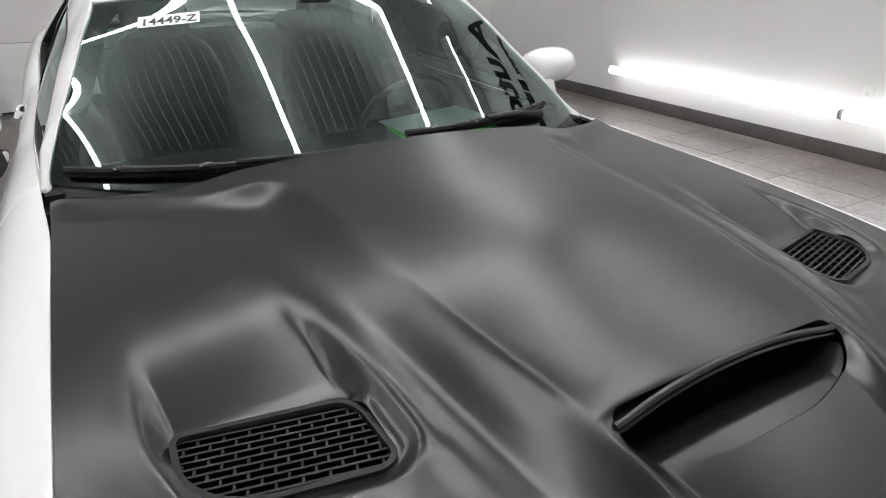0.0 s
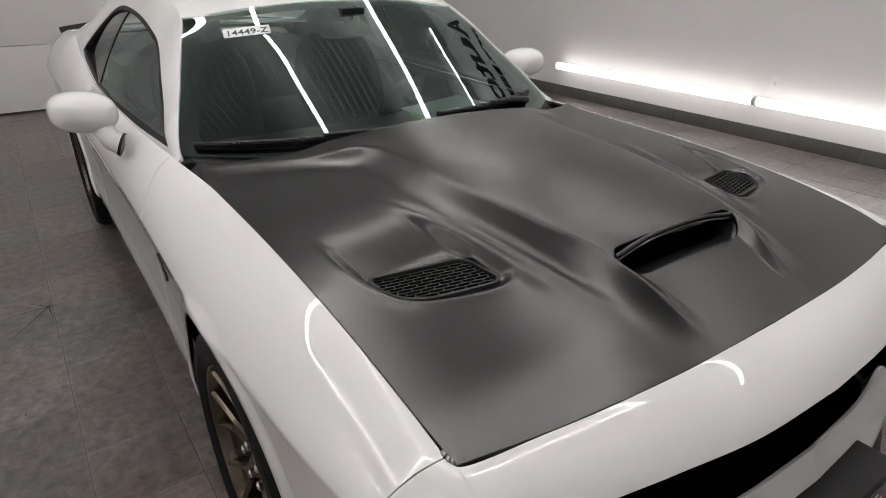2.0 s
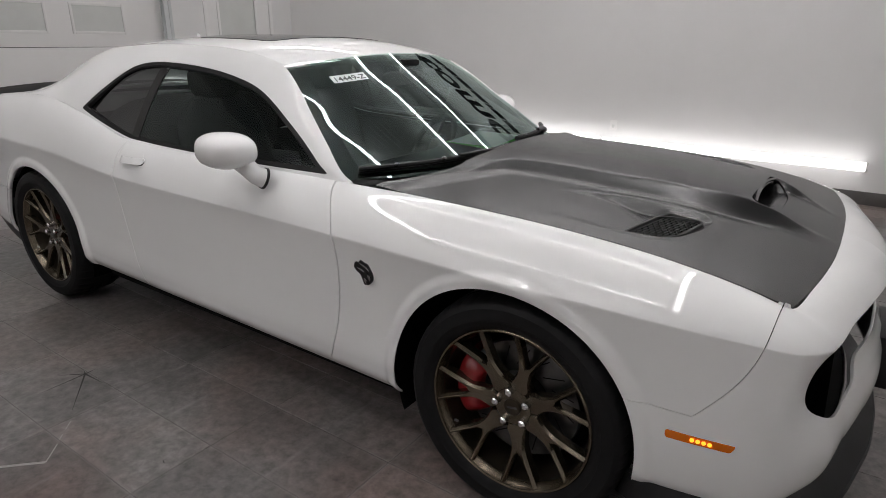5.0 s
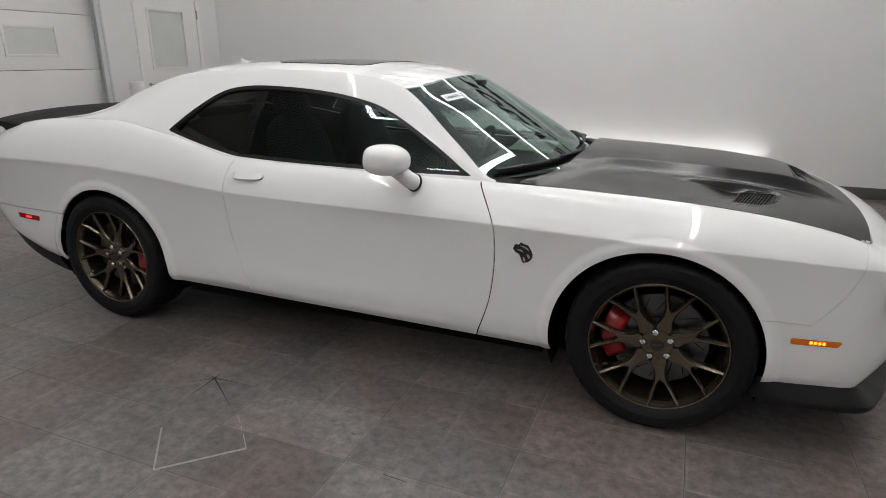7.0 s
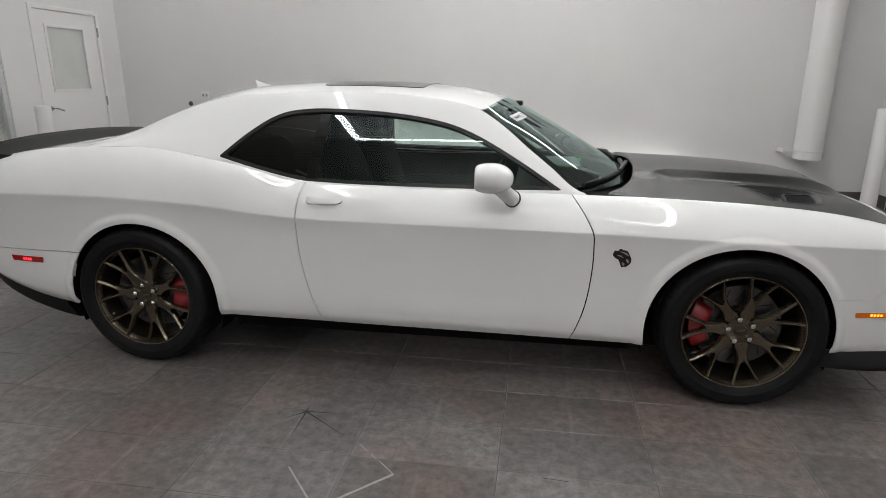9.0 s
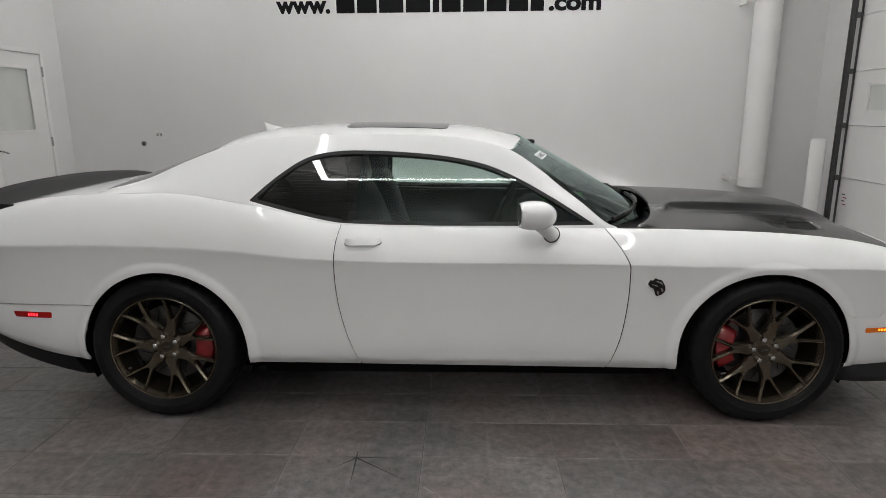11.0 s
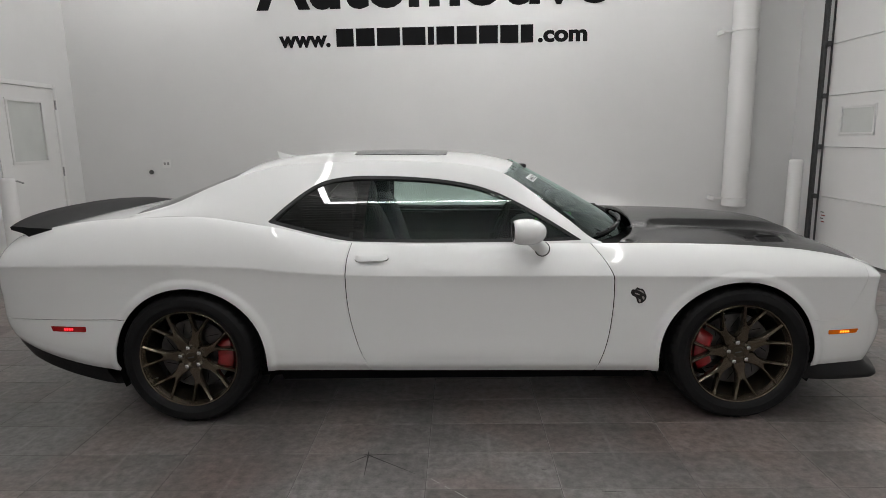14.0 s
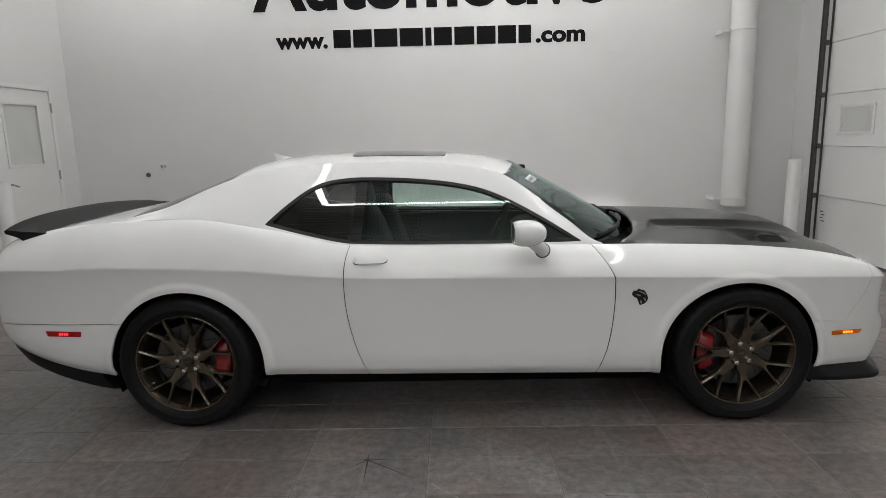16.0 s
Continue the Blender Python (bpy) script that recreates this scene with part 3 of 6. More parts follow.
vv_wing = np.concatenate([np.linspace(0, 0.5, 60), np.linspace(0.5, 1, 30)[1:]])
for sy, side in ((1, "right"), (-1, "left")):
    # front wing, door, quarter panel
    sheet("front_wing", body, np.arange(4.0, 10.9, 0.025), vv_wing,
          [off_arch, lambda u, v, p: -bump_line(p) - 0.0015, lambda u, v, p: p[..., 0] - DOOR_F(p[..., 2]) - GAP / 2], WHITE, car, "", sy, out=outward, flange=0.006)
    door = sheet("door", body, np.arange(9.5, 13.6, 0.04), vv,
                 [lambda u, v, p: DOOR_F(p[..., 2]) - GAP / 2 - p[..., 0], lambda u, v, p: p[..., 0] - DOOR_R(p[..., 2]) - GAP / 2],
                 WHITE, car, "closed white car door", sy, out=outward)
    sheet("quarter_panel", body, np.arange(12.6, 18.6, 0.025), vv_wing,
          [off_arch, lambda u, v, p: DOOR_R(p[..., 2]) - GAP / 2 - p[..., 0], lambda u, v, p: -tail_line(p) - GAP / 2,
           lambda u, v, p: 18.5 - u], WHITE, car, "", sy, out=outward)
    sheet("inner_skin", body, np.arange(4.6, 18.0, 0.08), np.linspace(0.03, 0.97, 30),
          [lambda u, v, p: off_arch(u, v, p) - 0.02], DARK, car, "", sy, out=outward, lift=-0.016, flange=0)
    if side == "right":
        DOOR_RIGHT = door
    else:
        DOOR_LEFT = door


def whole(fn):
    """The skin carried across the middle: u runs from the right side (negative) to the left (positive)."""
    def f(u, v):
        p = fn(np.abs(u), v)
        s = np.where(u < 0, 1.0, -1.0)
        return np.stack([p[..., 0], p[..., 1] * s, p[..., 2]], -1)
    return f


ku = np.concatenate([np.arange(4, 8.3, 0.04)[::-1] * -1, np.arange(-4, 4, 0.03)[1:], np.arange(4, 8.3, 0.04)])
sheet("front_bumper", whole(body), ku, np.concatenate([np.linspace(0, 0.5, 70), np.linspace(0.5, 1, 26)[1:]]),
      [off_arch, lambda u, v, p: np.where(np.abs(u) < 4.0, 1, bump_line(p) - 0.0015),
       lambda u, v, p: np.where(p[..., 0] > 2.0, -inside(GRILLE, p[..., 1], p[..., 2]), 1),
       lambda u, v, p: np.where(p[..., 0] > 2.0, -inside(LOWER, p[..., 1], p[..., 2]), 1)],
      WHITE, car, "white front bumper with wide dark grille slot", out=outward, flange=0.009)
ku = np.concatenate([-np.arange(15.5, 22, 0.06), [-22.0]]) + 22
ku = np.concatenate([ku[::-1], -ku[:-1]])
ku = np.unique(np.round(ku, 6))


def tail_skin(u, v):
    return whole(body)(np.where(u < 0, -1.0, 1.0) * (22 - np.abs(u)), v)


sheet("rear_bumper", tail_skin, ku, vv, [off_arch, lambda u, v, p: np.where(22 - np.abs(u) > 18.5, 1, tail_line(p) - GAP / 2)],
      WHITE, car, "white rear bumper", out=outward)

# bonnet
HE = curve([0.75, 0.9, 1.1, 1.475, 1.80, 1.97, 2.08, 2.187, 2.30], [0.966, 0.964, 0.958, 0.944, 0.918, 0.893, 0.870, 0.838, 0.810])
HCROWN = curve([0.75, 1.1, 1.5, 1.8, 2.0, 2.1, 2.18, 2.25, 2.3], [0.052, 0.052, 0.050, 0.047, 0.042, 0.041, 0.040, 0.036, 0.028])
BHIGH = curve([0.8, 1.3, 1.6, 1.8, 1.97, 2.06, 2.13, 2.19, 2.24], [0.034, 0.035, 0.038, 0.042, 0.047, 0.036, 0.016, 0.003, 0.0])
BULGE = curve([0.8, 1.1, 1.24, 1.475, 1.67, 1.88, 2.0, 2.17, 2.25], [0.42, 0.362, 0.337, 0.313, 0.290, 0.256, 0.230, 0.190, 0.175])
RIDGE = curve([1.40, 1.54, 1.70, 1.84, 1.94, 2.02], [0.478, 0.442, 0.408, 0.386, 0.368, 0.350])
HREAR = curve([0, 0.2, 0.4, 0.6, 0.7, 0.76, 0.80], [1.065, 1.06, 1.04, 0.99, 0.94, 0.895, 0.86])
VENT_C, VENT_W = (1.805, 0.545), 0.115
SCOOP_X = 1.995


RIM = round_poly([(1.46, 0.462), (1.54, 0.452), (1.62, 0.432), (1.71, 0.414), (1.80, 0.400), (1.885, 0.394), (1.918, 0.43), (1.908, 0.51), (1.872, 0.61),
                  (1.835, 0.652), (1.74, 0.684), (1.60, 0.700), (1.46, 0.705)], [0.02, 0.1, 0.1, 0.1, 0.1, 0.04, 0.04, 0.1, 0.06, 0.08, 0.2, 0.2, 0.02], 6)
POCKET = round_poly([(1.40, 0.48), (1.54, 0.448), (1.64, 0.428), (1.79, 0.414), (1.83, 0.54), (1.77, 0.668), (1.68, 0.678), (1.58, 0.690), (1.40, 0.70)],
                    [0.02, 0.2, 0.2, 0.04, 0.05, 0.04, 0.1, 0.2, 0.02], 6)
PDROP = curve([1.40, 1.48, 1.54, 1.60, 1.66, 1.705, 1.73, 1.78, 1.84, 1.90], [0, -0.0005, -0.003, -0.009, -0.017, -0.023, -0.0215, -0.014, -0.006, 0])


def bonnet_z(x, y):
    x, y = np.broadcast_arrays(np.asarray(x, float), np.asarray(y, float))
    a = np.abs(y)
    z = HE(x) + HCROWN(x) * (1 - (a / 0.78) ** 2)
    # raised middle with a crisp crest, running out ahead of the scoop; a lower band of it turns outwards along the rear edge
    d1 = BULGE(x) - a
    d2 = HREAR(np.minimum(a, 0.79)) + 0.035 + 0.06 * smooth01(0.66, 0.40, a) - x
    d = 0.5 * (d1 + d2 + np.sqrt((d1 - d2) ** 2 + 0.0028)) - 0.014 * smooth01(0.75, 1.0, x) * smooth01(1.6, 1.2, x)
    run = smooth01(2.24, 1.96, x)
    high = BHIGH(x)
    fall = np.clip(0.5 * (np.sqrt(d * d + 0.00007) - d) / 0.088, 0, 1)
    band = (1 - 0.60 * smooth01(0.0, 0.16, a - BULGE(x))) * smooth01(0.80, 0.755, a)
    z = z + high * band * (1 - fall) ** 1.6 + (0.004 + 0.008 * smooth01(1.95, 1.55, x)) * np.clip(1 - (a / BULGE(x)) ** 2, 0, 1) * run
    # a second softer ridge beside the vent
    z = z + 0.0042 * np.exp(-((a - RIDGE(x)) / 0.024) ** 2) * smooth01(1.40, 1.58, x) * smooth01(2.03, 1.90, x)
    # ahead of the scoop only its two cheeks go on
    cheek = smooth01(SCOOP_X - 0.02, SCOOP_X + 0.03, x)
    z = z - 0.66 * high * cheek * smooth01(BULGE(x) + 0.002, BULGE(x) - 0.046, a)
    # basin round each vent, and the pocket that drops to its rear edge
    r = inside(RIM, x, a)
    fade = smooth01(1.56, 1.78, x)
    z = z + fade * (0.0022 * np.exp(-((r + 0.006) / 0.014) ** 2) - 0.010 * smooth01(-0.004, 0.026, r))
    k = inside(POCKET, x, a)
    z = z + smooth01(-0.006, 0.030, k) * PDROP(x)
    return z


def bonnet(x, y):
    x, y = np.broadcast_arrays(np.asarray(x, float), np.asarray(y, float))
    return np.stack([x, y, bonnet_z(x, y)], -1)


def upward(p):
    c = np.zeros(p.shape)
    c[..., 2] = 1
    return c


HSIDE = curve([0.8, 1.1, 1.475, 1.80, 1.97, 2.08, 2.187, 2.3], [0.782, 0.777, 0.773, 0.770, 0.768, 0.765, 0.756, 0.745])
HFRONT = curve([0, 0.24, 0.44, 0.60, 0.758, 0.8], [2.248, 2.244, 2.229, 2.208, 2.178, 2.170])
VENT = round_poly([(1.708, 0.655), (1.755, 0.448), (1.785, 0.430), (1.880, 0.424), (1.895, 0.445), (1.866, 0.580), (1.836, 0.628), (1.79, 0.655)], 0.022, 6)
SCOOP = round_poly([(1.980, -0.205), (1.982, 0.205), (2.006, 0.216), (2.038, 0.192), (2.066, 0.09), (2.066, -0.09), (2.038, -0.192), (2.006, -0.216)],
                   [0.03, 0.03, 0.03, 0.04, 0.08, 0.08, 0.04, 0.03], 7)
hood = sheet("bonnet", bonnet, np.arange(0.84, 2.27, 0.0058), np.arange(-0.80, 0.8001, 0.0062),
             [lambda u, v, p: HSIDE(u) - np.abs(v), lambda u, v, p: u - HREAR(np.abs(v)), lambda u, v, p: HFRONT(np.abs(v)) - u,
              lambda u, v, p: -inside(VENT, u, np.abs(v)), lambda u, v, p: -inside(SCOOP, u, v)],
             SATIN, car, "satin black wrapped bonnet with raised middle and scoop", out=upward, flange=0.022)


# vents: pocket, frame and a lattice of bars
rim = np.array(VENT)
base = np.linalg.lstsq(np.column_stack([rim, np.ones(len(rim))]), bonnet_z(rim[:, 0], rim[:, 1]), rcond=None)[0]


def vent_plane(x, y):
    x, y = np.broadcast_arrays(np.asarray(x, float), np.asarray(y, float))
    return np.stack([x, y, base[0] * x + base[1] * np.abs(y) + base[2]], -1)


def vent_floor(x, y):
    return base[0] * x + base[1] * abs(y) + base[2] - 0.004


for sy in (1, -1):
    vent = sheet("bonnet_vent", vent_plane, np.arange(1.69, 1.92, 0.006), np.arange(-0.69, -0.41, 0.006),
                 [lambda u, v, p: inside(VENT, u, -v), lambda u, v, p: 0.007 - inside(VENT, u, -v)], BLACK, hood, "black vent frame and lattice", sy,
                 out=upward, lift=0.002, flange=0.02)

    def cut(a, b, n=24):
        """The stretch of a bar that lies inside the vent."""
        ts = np.linspace(0, 1, n * 6)
        p = np.array(a)[None] + (np.array(b) - np.array(a))[None] * ts[:, None]
        ok = inside(VENT, p[:, 0], -p[:, 1]) > 0.003
        return p[ok][:: max(1, int(ok.sum() / n))] if ok.sum() > 4 else None
    bm = bmesh.new()
    # long bars follow the rear edge of the opening, short ones join them in a brick bond
    e0, e1 = np.array([1.712, -0.660]), np.array([1.765, -0.452])
    dirv = (e1 - e0) / np.linalg.norm(e1 - e0)
    nrm = np.array([dirv[1], -dirv[0]])
    nrm = nrm if nrm[0] > 0 else -nrm
    step = 0.0118
    for i in range(0, 16):
        o = e0 + nrm * (i * step + 0.006)
        seg = cut(o - dirv * 0.12, o + dirv * 0.4)
        if seg is not None:
            for a, b in zip(seg, seg[1:]):
                za, zb = float(vent_floor(*a)), float(vent_floor(*b))
                w = nrm * 0.0017
                vs = [bm.verts.new((*(q), zz)) for q, zz in ((a - w, za), (a + w, za), (b + w, zb), (b - w, zb))]
                ws = [bm.verts.new((*(q - nrm * 0.004), zz - 0.012)) for q, zz in ((a - w, za), (a + w, za), (b + w, zb), (b - w, zb))]
                bm.faces.new(vs)
                for j in range(4):
                    bm.faces.new((vs[j], vs[(j + 1) % 4], ws[(j + 1) % 4], ws[j]))
        for j in range(-4, 18):
            q = o + dirv * ((j + 0.5 * (i % 2)) * 0.030 - 0.02)
            q2 = q + nrm * step
            if min(float(inside(VENT, q[0], -q[1])), float(inside(VENT, q2[0], -q2[1]))) > 0.002:
                w = dirv * 0.0016
                za, zb = float(vent_floor(*q)) - 0.001, float(vent_floor(*q2)) - 0.001
                vs = [bm.verts.new((*(r), zz)) for r, zz in ((q - w, za), (q + w, za), (q2 + w, zb), (q2 - w, zb))]
                ws = [bm.verts.new((*(r), zz - 0.012)) for r, zz in ((q - w, za), (q + w, za), (q2 + w, zb), (q2 - w, zb))]
                bm.faces.new(vs)
                for j2 in range(4):
                    bm.faces.new((vs[j2], vs[(j2 + 1) % 4], ws[(j2 + 1) % 4], ws[j2]))
    if sy < 0:
        for v in bm.verts:
            v.co.y = -v.co.y
    part("lattice", bm, BLACK, vent, "black plastic lattice", smooth=False)
    bm = boxes([((1.68, -0.70, 0.80), (1.93, -0.40, 0.86))])
    for v in bm.verts:
        v.co.y *= sy
    part("duct", bm, DARK, vent)

# scoop: a rounded lip, the ramp that drops under it and the dark mouth
LIP = [(SCOOP_X - 0.012 + 0.012 * abs(yy / 0.2) ** 2, yy) for yy in np.linspace(-0.212, 0.212, 25)]


def ramp(u, v):
    u, v = np.broadcast_arrays(np.asarray(u, float), np.asarray(v, float))
    f = bonnet_z(np.full(u.shape, 2.072), v)
    z = f - 0.002 + (2.07 - u) * 0.06 - 0.050 * smooth01(2.040, 1.92, u) + 0.02 * smooth01(0.17, 0.23, np.abs(v)) * smooth01(2.07, 2.0, u)
    return np.stack([u, v, np.minimum(z, bonnet_z(u, v) - 0.0015)], -1)


scoop = sheet("scoop_ramp", ramp, np.arange(1.88, 2.072, 0.006), np.arange(-0.225, 0.2251, 0.0075),
              [lambda u, v, p: np.where(u < 1.99, 1, inside(SCOOP, u, v) - 0.0035)], SATIN, hood, "satin black scoop ramp", out=upward, flange=0.004)
bm = bmesh.new()
pts = [(x, y, float(bonnet_z(x - 0.006, y)) - 0.005) for x, y in LIP]
tube(bm, pts, 0.0055, 12)
part("scoop_lip", bm, SATIN, hood)
bm = bmesh.new()
tube(bm, [(x + 0.003, y, z - 0.0085) for x, y, z in pts], 0.0032, 10)
part("scoop_gasket", bm, GLOSSBLACK, hood, "black rubber edge")
bm = bmesh.new()
for k, dz in enumerate((0.016, 0.028, 0.040)):
    tube(bm, [(x - 0.012 - 0.012 * k, y, z - dz) for x, y, z in pts], 0.004, 8)
part("scoop_mesh", bm, GLOSSBLACK, hood)
part("scoop_mouth", boxes([((1.82, -0.225, 0.80), (1.90, 0.225, 0.95))]), DARK, hood)
# near-black backing added behind the slot in place of its unlit depth
part("grille_back", boxes([((2.07, -0.82, 0.30), (2.10, 0.82, 0.80)), ((2.07, -0.42, 0.305), (2.31, 0.42, 0.33)), ((2.07, -0.80, 0.305), (2.19, 0.80, 0.325)), ((2.07, -0.66, 0.305), (2.25, 0.66, 0.3275))]), DARK, car)
part("engine_bay", boxes([((0.95, -0.70, 0.62), (2.12, 0.70, 0.78))]), DARK, car)

# ---- cabin shell ----
GBY = curve([-1.95, -1.6, -1.3, -1.0, -0.6, -0.3, 0.3, 0.6, 0.85], [0.785, 0.793, 0.81, 0.832, 0.842, 0.842, 0.832, 0.815, 0.795])
GBZ = curve([-1.95, -1.475, -1.2, -1.0, -0.6, -0.3, 0.3, 0.6, 0.85], [1.13, 1.145, 1.12, 1.085, 0.997, 0.984, 0.976, 0.968, 0.966])
RY = curve([-1.85, -1.6, -1.3, -1.1, -0.8, -0.4, 0.0, 0.26, 0.385, 0.495, 0.61, 0.74, 0.8], [0.70, 0.66, 0.615, 0.60, 0.59, 0.59, 0.595, 0.605, 0.65, 0.695, 0.742, 0.787, 0.795])
RZ = curve([-1.85, -1.6, -1.4, -1.25, -1.1, -0.8, -0.4, 0.0, 0.15, 0.26, 0.385, 0.495, 0.61, 0.74, 0.8],
           [1.14, 1.205, 1.29, 1.345, 1.385, 1.412, 1.418, 1.398, 1.372, 1.338, 1.26, 1.172, 1.085, 0.985, 0.966])
RC = curve([-1.45, -1.3, -1.1, -0.8, -0.54, -0.2, 0.0, 0.19, 0.30, 0.42], [1.34, 1.395, 1.438, 1.462, 1.468, 1.462, 1.45, 1.425, 1.398, 1.36])


def cabin(x, w):
    """The side of the cabin from belt (0) to roof rail (1)."""
    x, w = np.broadcast_arrays(np.asarray(x, float), np.asarray(w, float))
    by, bz, ry, rz = GBY(x), GBZ(x), RY(x), RZ(x)
    h = np.maximum(rz - bz, 0.001)
    p1 = (by - (by - ry) * 0.28 - 0.0, bz + h * 0.40)
    p2 = (ry + np.minimum(0.055, h * 0.5), rz - np.minimum(0.050, h * 0.35))
    b0, b1, b2, b3 = (1 - w) ** 3, 3 * w * (1 - w) ** 2, 3 * w * w * (1 - w), w ** 3
    return np.stack([x, -(b0 * by + b1 * p1[0] + b2 * p2[0] + b3 * ry), b0 * bz + b1 * p1[1] + b2 * p2[1] + b3 * rz], -1)


DLO = np.concatenate([loop_points([(-1.03, 1.112), (-0.955, 1.18), (-0.88, 1.24), (-0.80, 1.292), (-0.72, 1.323), (-0.62, 1.338), (-0.5, 1.342),
                                   (-0.29, 1.334), (-0.10, 1.317), (0.05, 1.292), (0.17, 1.259), (0.31, 1.198), (0.49, 1.098), (0.665, 0.988)], 6, False),
                      loop_points([(0.66, 0.984), (0.31, 0.984), (-0.2, 0.989), (-0.50, 0.998), (-0.62, 1.008), (-0.80, 1.048), (-1.025, 1.108)], 6, False)])


GLASS_Y = curve([0.95, 0.99, 1.02, 1.10, 1.17, 1.24, 1.30, 1.36], [0.857, 0.839, 0.825, 0.787, 0.750, 0.708, 0.666, 0.615])
GLASS_C = curve([-1.05, -0.75, -0.5, 0.0, 0.3, 0.68], [0.019, 0.014, 0.010, 0.003, -0.014, -0.031])


def side_glass(x, z):
    """The evenly curved glass of the side windows."""
    x, z = np.broadcast_arrays(np.asarray(x, float), np.asarray(z, float))
    return np.stack([x, -(GLASS_Y(z) + GLASS_C(x)), z], -1)


def dlo(u, v, p):
    return inside(DLO, p[..., 0], p[..., 2])


def pillar_line(z):
    return -0.525 - (z - 1.0) * -0.10


xs_c = np.arange(-1.86, 0.795, 0.0125)
ws_c = np.linspace(0, 1, 46)
for sy in (1, -1):
    sheet("pillar_and_roof_rail", cabin, xs_c, ws_c, [lambda u, v, p: -dlo(u, v, p), lambda u, v, p: 0.775 - u], WHITE, car, "", sy, out=outward, flange=0.018)
    sheet("pillar_lining", cabin, xs_c, ws_c, [lambda u, v, p: -dlo(u, v, p) - 0.004, lambda u, v, p: 0.75 - u], INTERIOR, car, "", sy, out=outward, lift=-0.020, flange=0)
    xs_w = np.arange(-1.05, 0.70, 0.012)
    sheet("window_trim", cabin, xs_w, ws_c, [dlo, lambda u, v, p: 0.017 - dlo(u, v, p)], BLACK, car, "black rubber window surround", sy, out=outward, lift=-0.002, flange=0.026)
    sheet("window_pillar", side_glass, np.arange(-0.62, -0.42, 0.008), np.linspace(0.96, 1.36, 50),
          [lambda u, v, p: dlo(u, v, p) - 0.012, lambda u, v, p: 0.028 - np.abs(p[..., 0] - pillar_line(p[..., 2]) + 0.02)], PIANO, car, "black pillar between windows",
          sy, out=outward, lift=-0.006, flange=0.01)
    door = DOOR_RIGHT if sy == 1 else DOOR_LEFT
    sheet("door_window", side_glass, xs_w, np.linspace(0.96, 1.36, 50), [lambda u, v, p: dlo(u, v, p) - 0.012, lambda u, v, p: p[..., 0] - pillar_line(p[..., 2]) - 0.009],
          SIDEGLASS, door, "closed side window of clear grey glass", sy, out=outward, lift=-0.009, flange=0)
    sheet("quarter_window", side_glass, xs_w, np.linspace(0.96, 1.36, 50), [lambda u, v, p: dlo(u, v, p) - 0.012, lambda u, v, p: pillar_line(p[..., 2]) - 0.049 - p[..., 0]],
          REARGLASS, car, "dark tinted fixed quarter window", sy, out=outward, lift=-0.009, flange=0)


def roof(x, s):
    """The roof from rail (s=-1) to rail (s=1)."""
    x, s = np.broadcast_arrays(np.asarray(x, float), np.asarray(s, float))
    ry, rz, rc = RY(x), RZ(x), RC(x)
    z = rz + (rc - rz) * (1 - np.abs(s) ** 2.3)
    return np.stack([x, ry * s, z], -1)


HEADER = curve([0, 0.3, 0.5, 0.6, 0.65], [0.365, 0.345, 0.305, 0.262, 0.23])
REARHEAD = curve([0, 0.3, 0.6, 0.7], [-1.16, -1.18, -1.26, -1.30])
SUN = round_poly([(-0.62, -0.40), (-0.62, 0.40), (-0.10, 0.40), (-0.06, 0.36), (-0.06, -0.36), (-0.10, -0.40)], 0.05, 5)
sheet("roof_panel", roof, np.arange(-1.33, 0.38, 0.014), np.linspace(-1, 1, 90),
      [lambda u, v, p: HEADER(np.abs(p[..., 1])) - 0.004 - u, lambda u, v, p: u - REARHEAD(np.abs(p[..., 1])) - 0.004,
       lambda u, v, p: -inside(SUN, u, p[..., 1])], WHITE, car, "white roof panel", out=upward, flange=0.014)
sheet("sunroof", roof, np.arange(-0.65, -0.03, 0.012), np.linspace(-0.8, 0.8, 70), [lambda u, v, p: inside(SUN, u, p[..., 1]) - 0.004],
      SUNROOF, car, "dark glass sunroof panel", out=upward, lift=0.003, flange=0.02)

# windscreen and rear window
WSX = curve([0, 0.26, 0.49, 0.73, 1.0], [0.258, 0.385, 0.495, 0.61, 0.745])
WSY = curve([0, 0.26, 0.49, 0.73, 1.0], [0.607, 0.652, 0.697, 0.744, 0.79])
WSZ = curve([0, 0.26, 0.49, 0.73, 1.0], [1.337, 1.258, 1.170, 1.083, 0.975])
WCX = curve([0, 0.5, 1.0], [0.362, 0.70, 1.085])
WCZ = curve([0, 0.5, 1.0], [1.392, 1.205, 0.975])


def screen(q, p):
    q, p = np.broadcast_arrays(np.asarray(q, float), np.asarray(p, float))
    f = 1 - np.abs(p) ** 2.2
    return np.stack([WSX(q) + (WCX(q) - WSX(q)) * f, WSY(q) * p, WSZ(q) + (WCZ(q) - WSZ(q)) * f], -1)


qs, ps = np.linspace(0, 1, 60), np.linspace(-1, 1, 100)
sheet("windscreen", screen, qs, ps, [], WINDSHIELD, car, "raked windscreen of green-tinted glass", out=upward, lift=-0.004, flange=0)
WS_IN = round_poly([(0.06, -0.90), (0.06, 0.90), (0.95, 0.935), (0.95, -0.935)], [0.14, 0.14, 0.1, 0.1], 8)
sheet("windscreen_border", screen, qs, ps, [lambda u, v, p: -inside(WS_IN, u, v)], GLOSSBLACK, car, "black printed border of the windscreen", out=upward, lift=-0.009, flange=0)


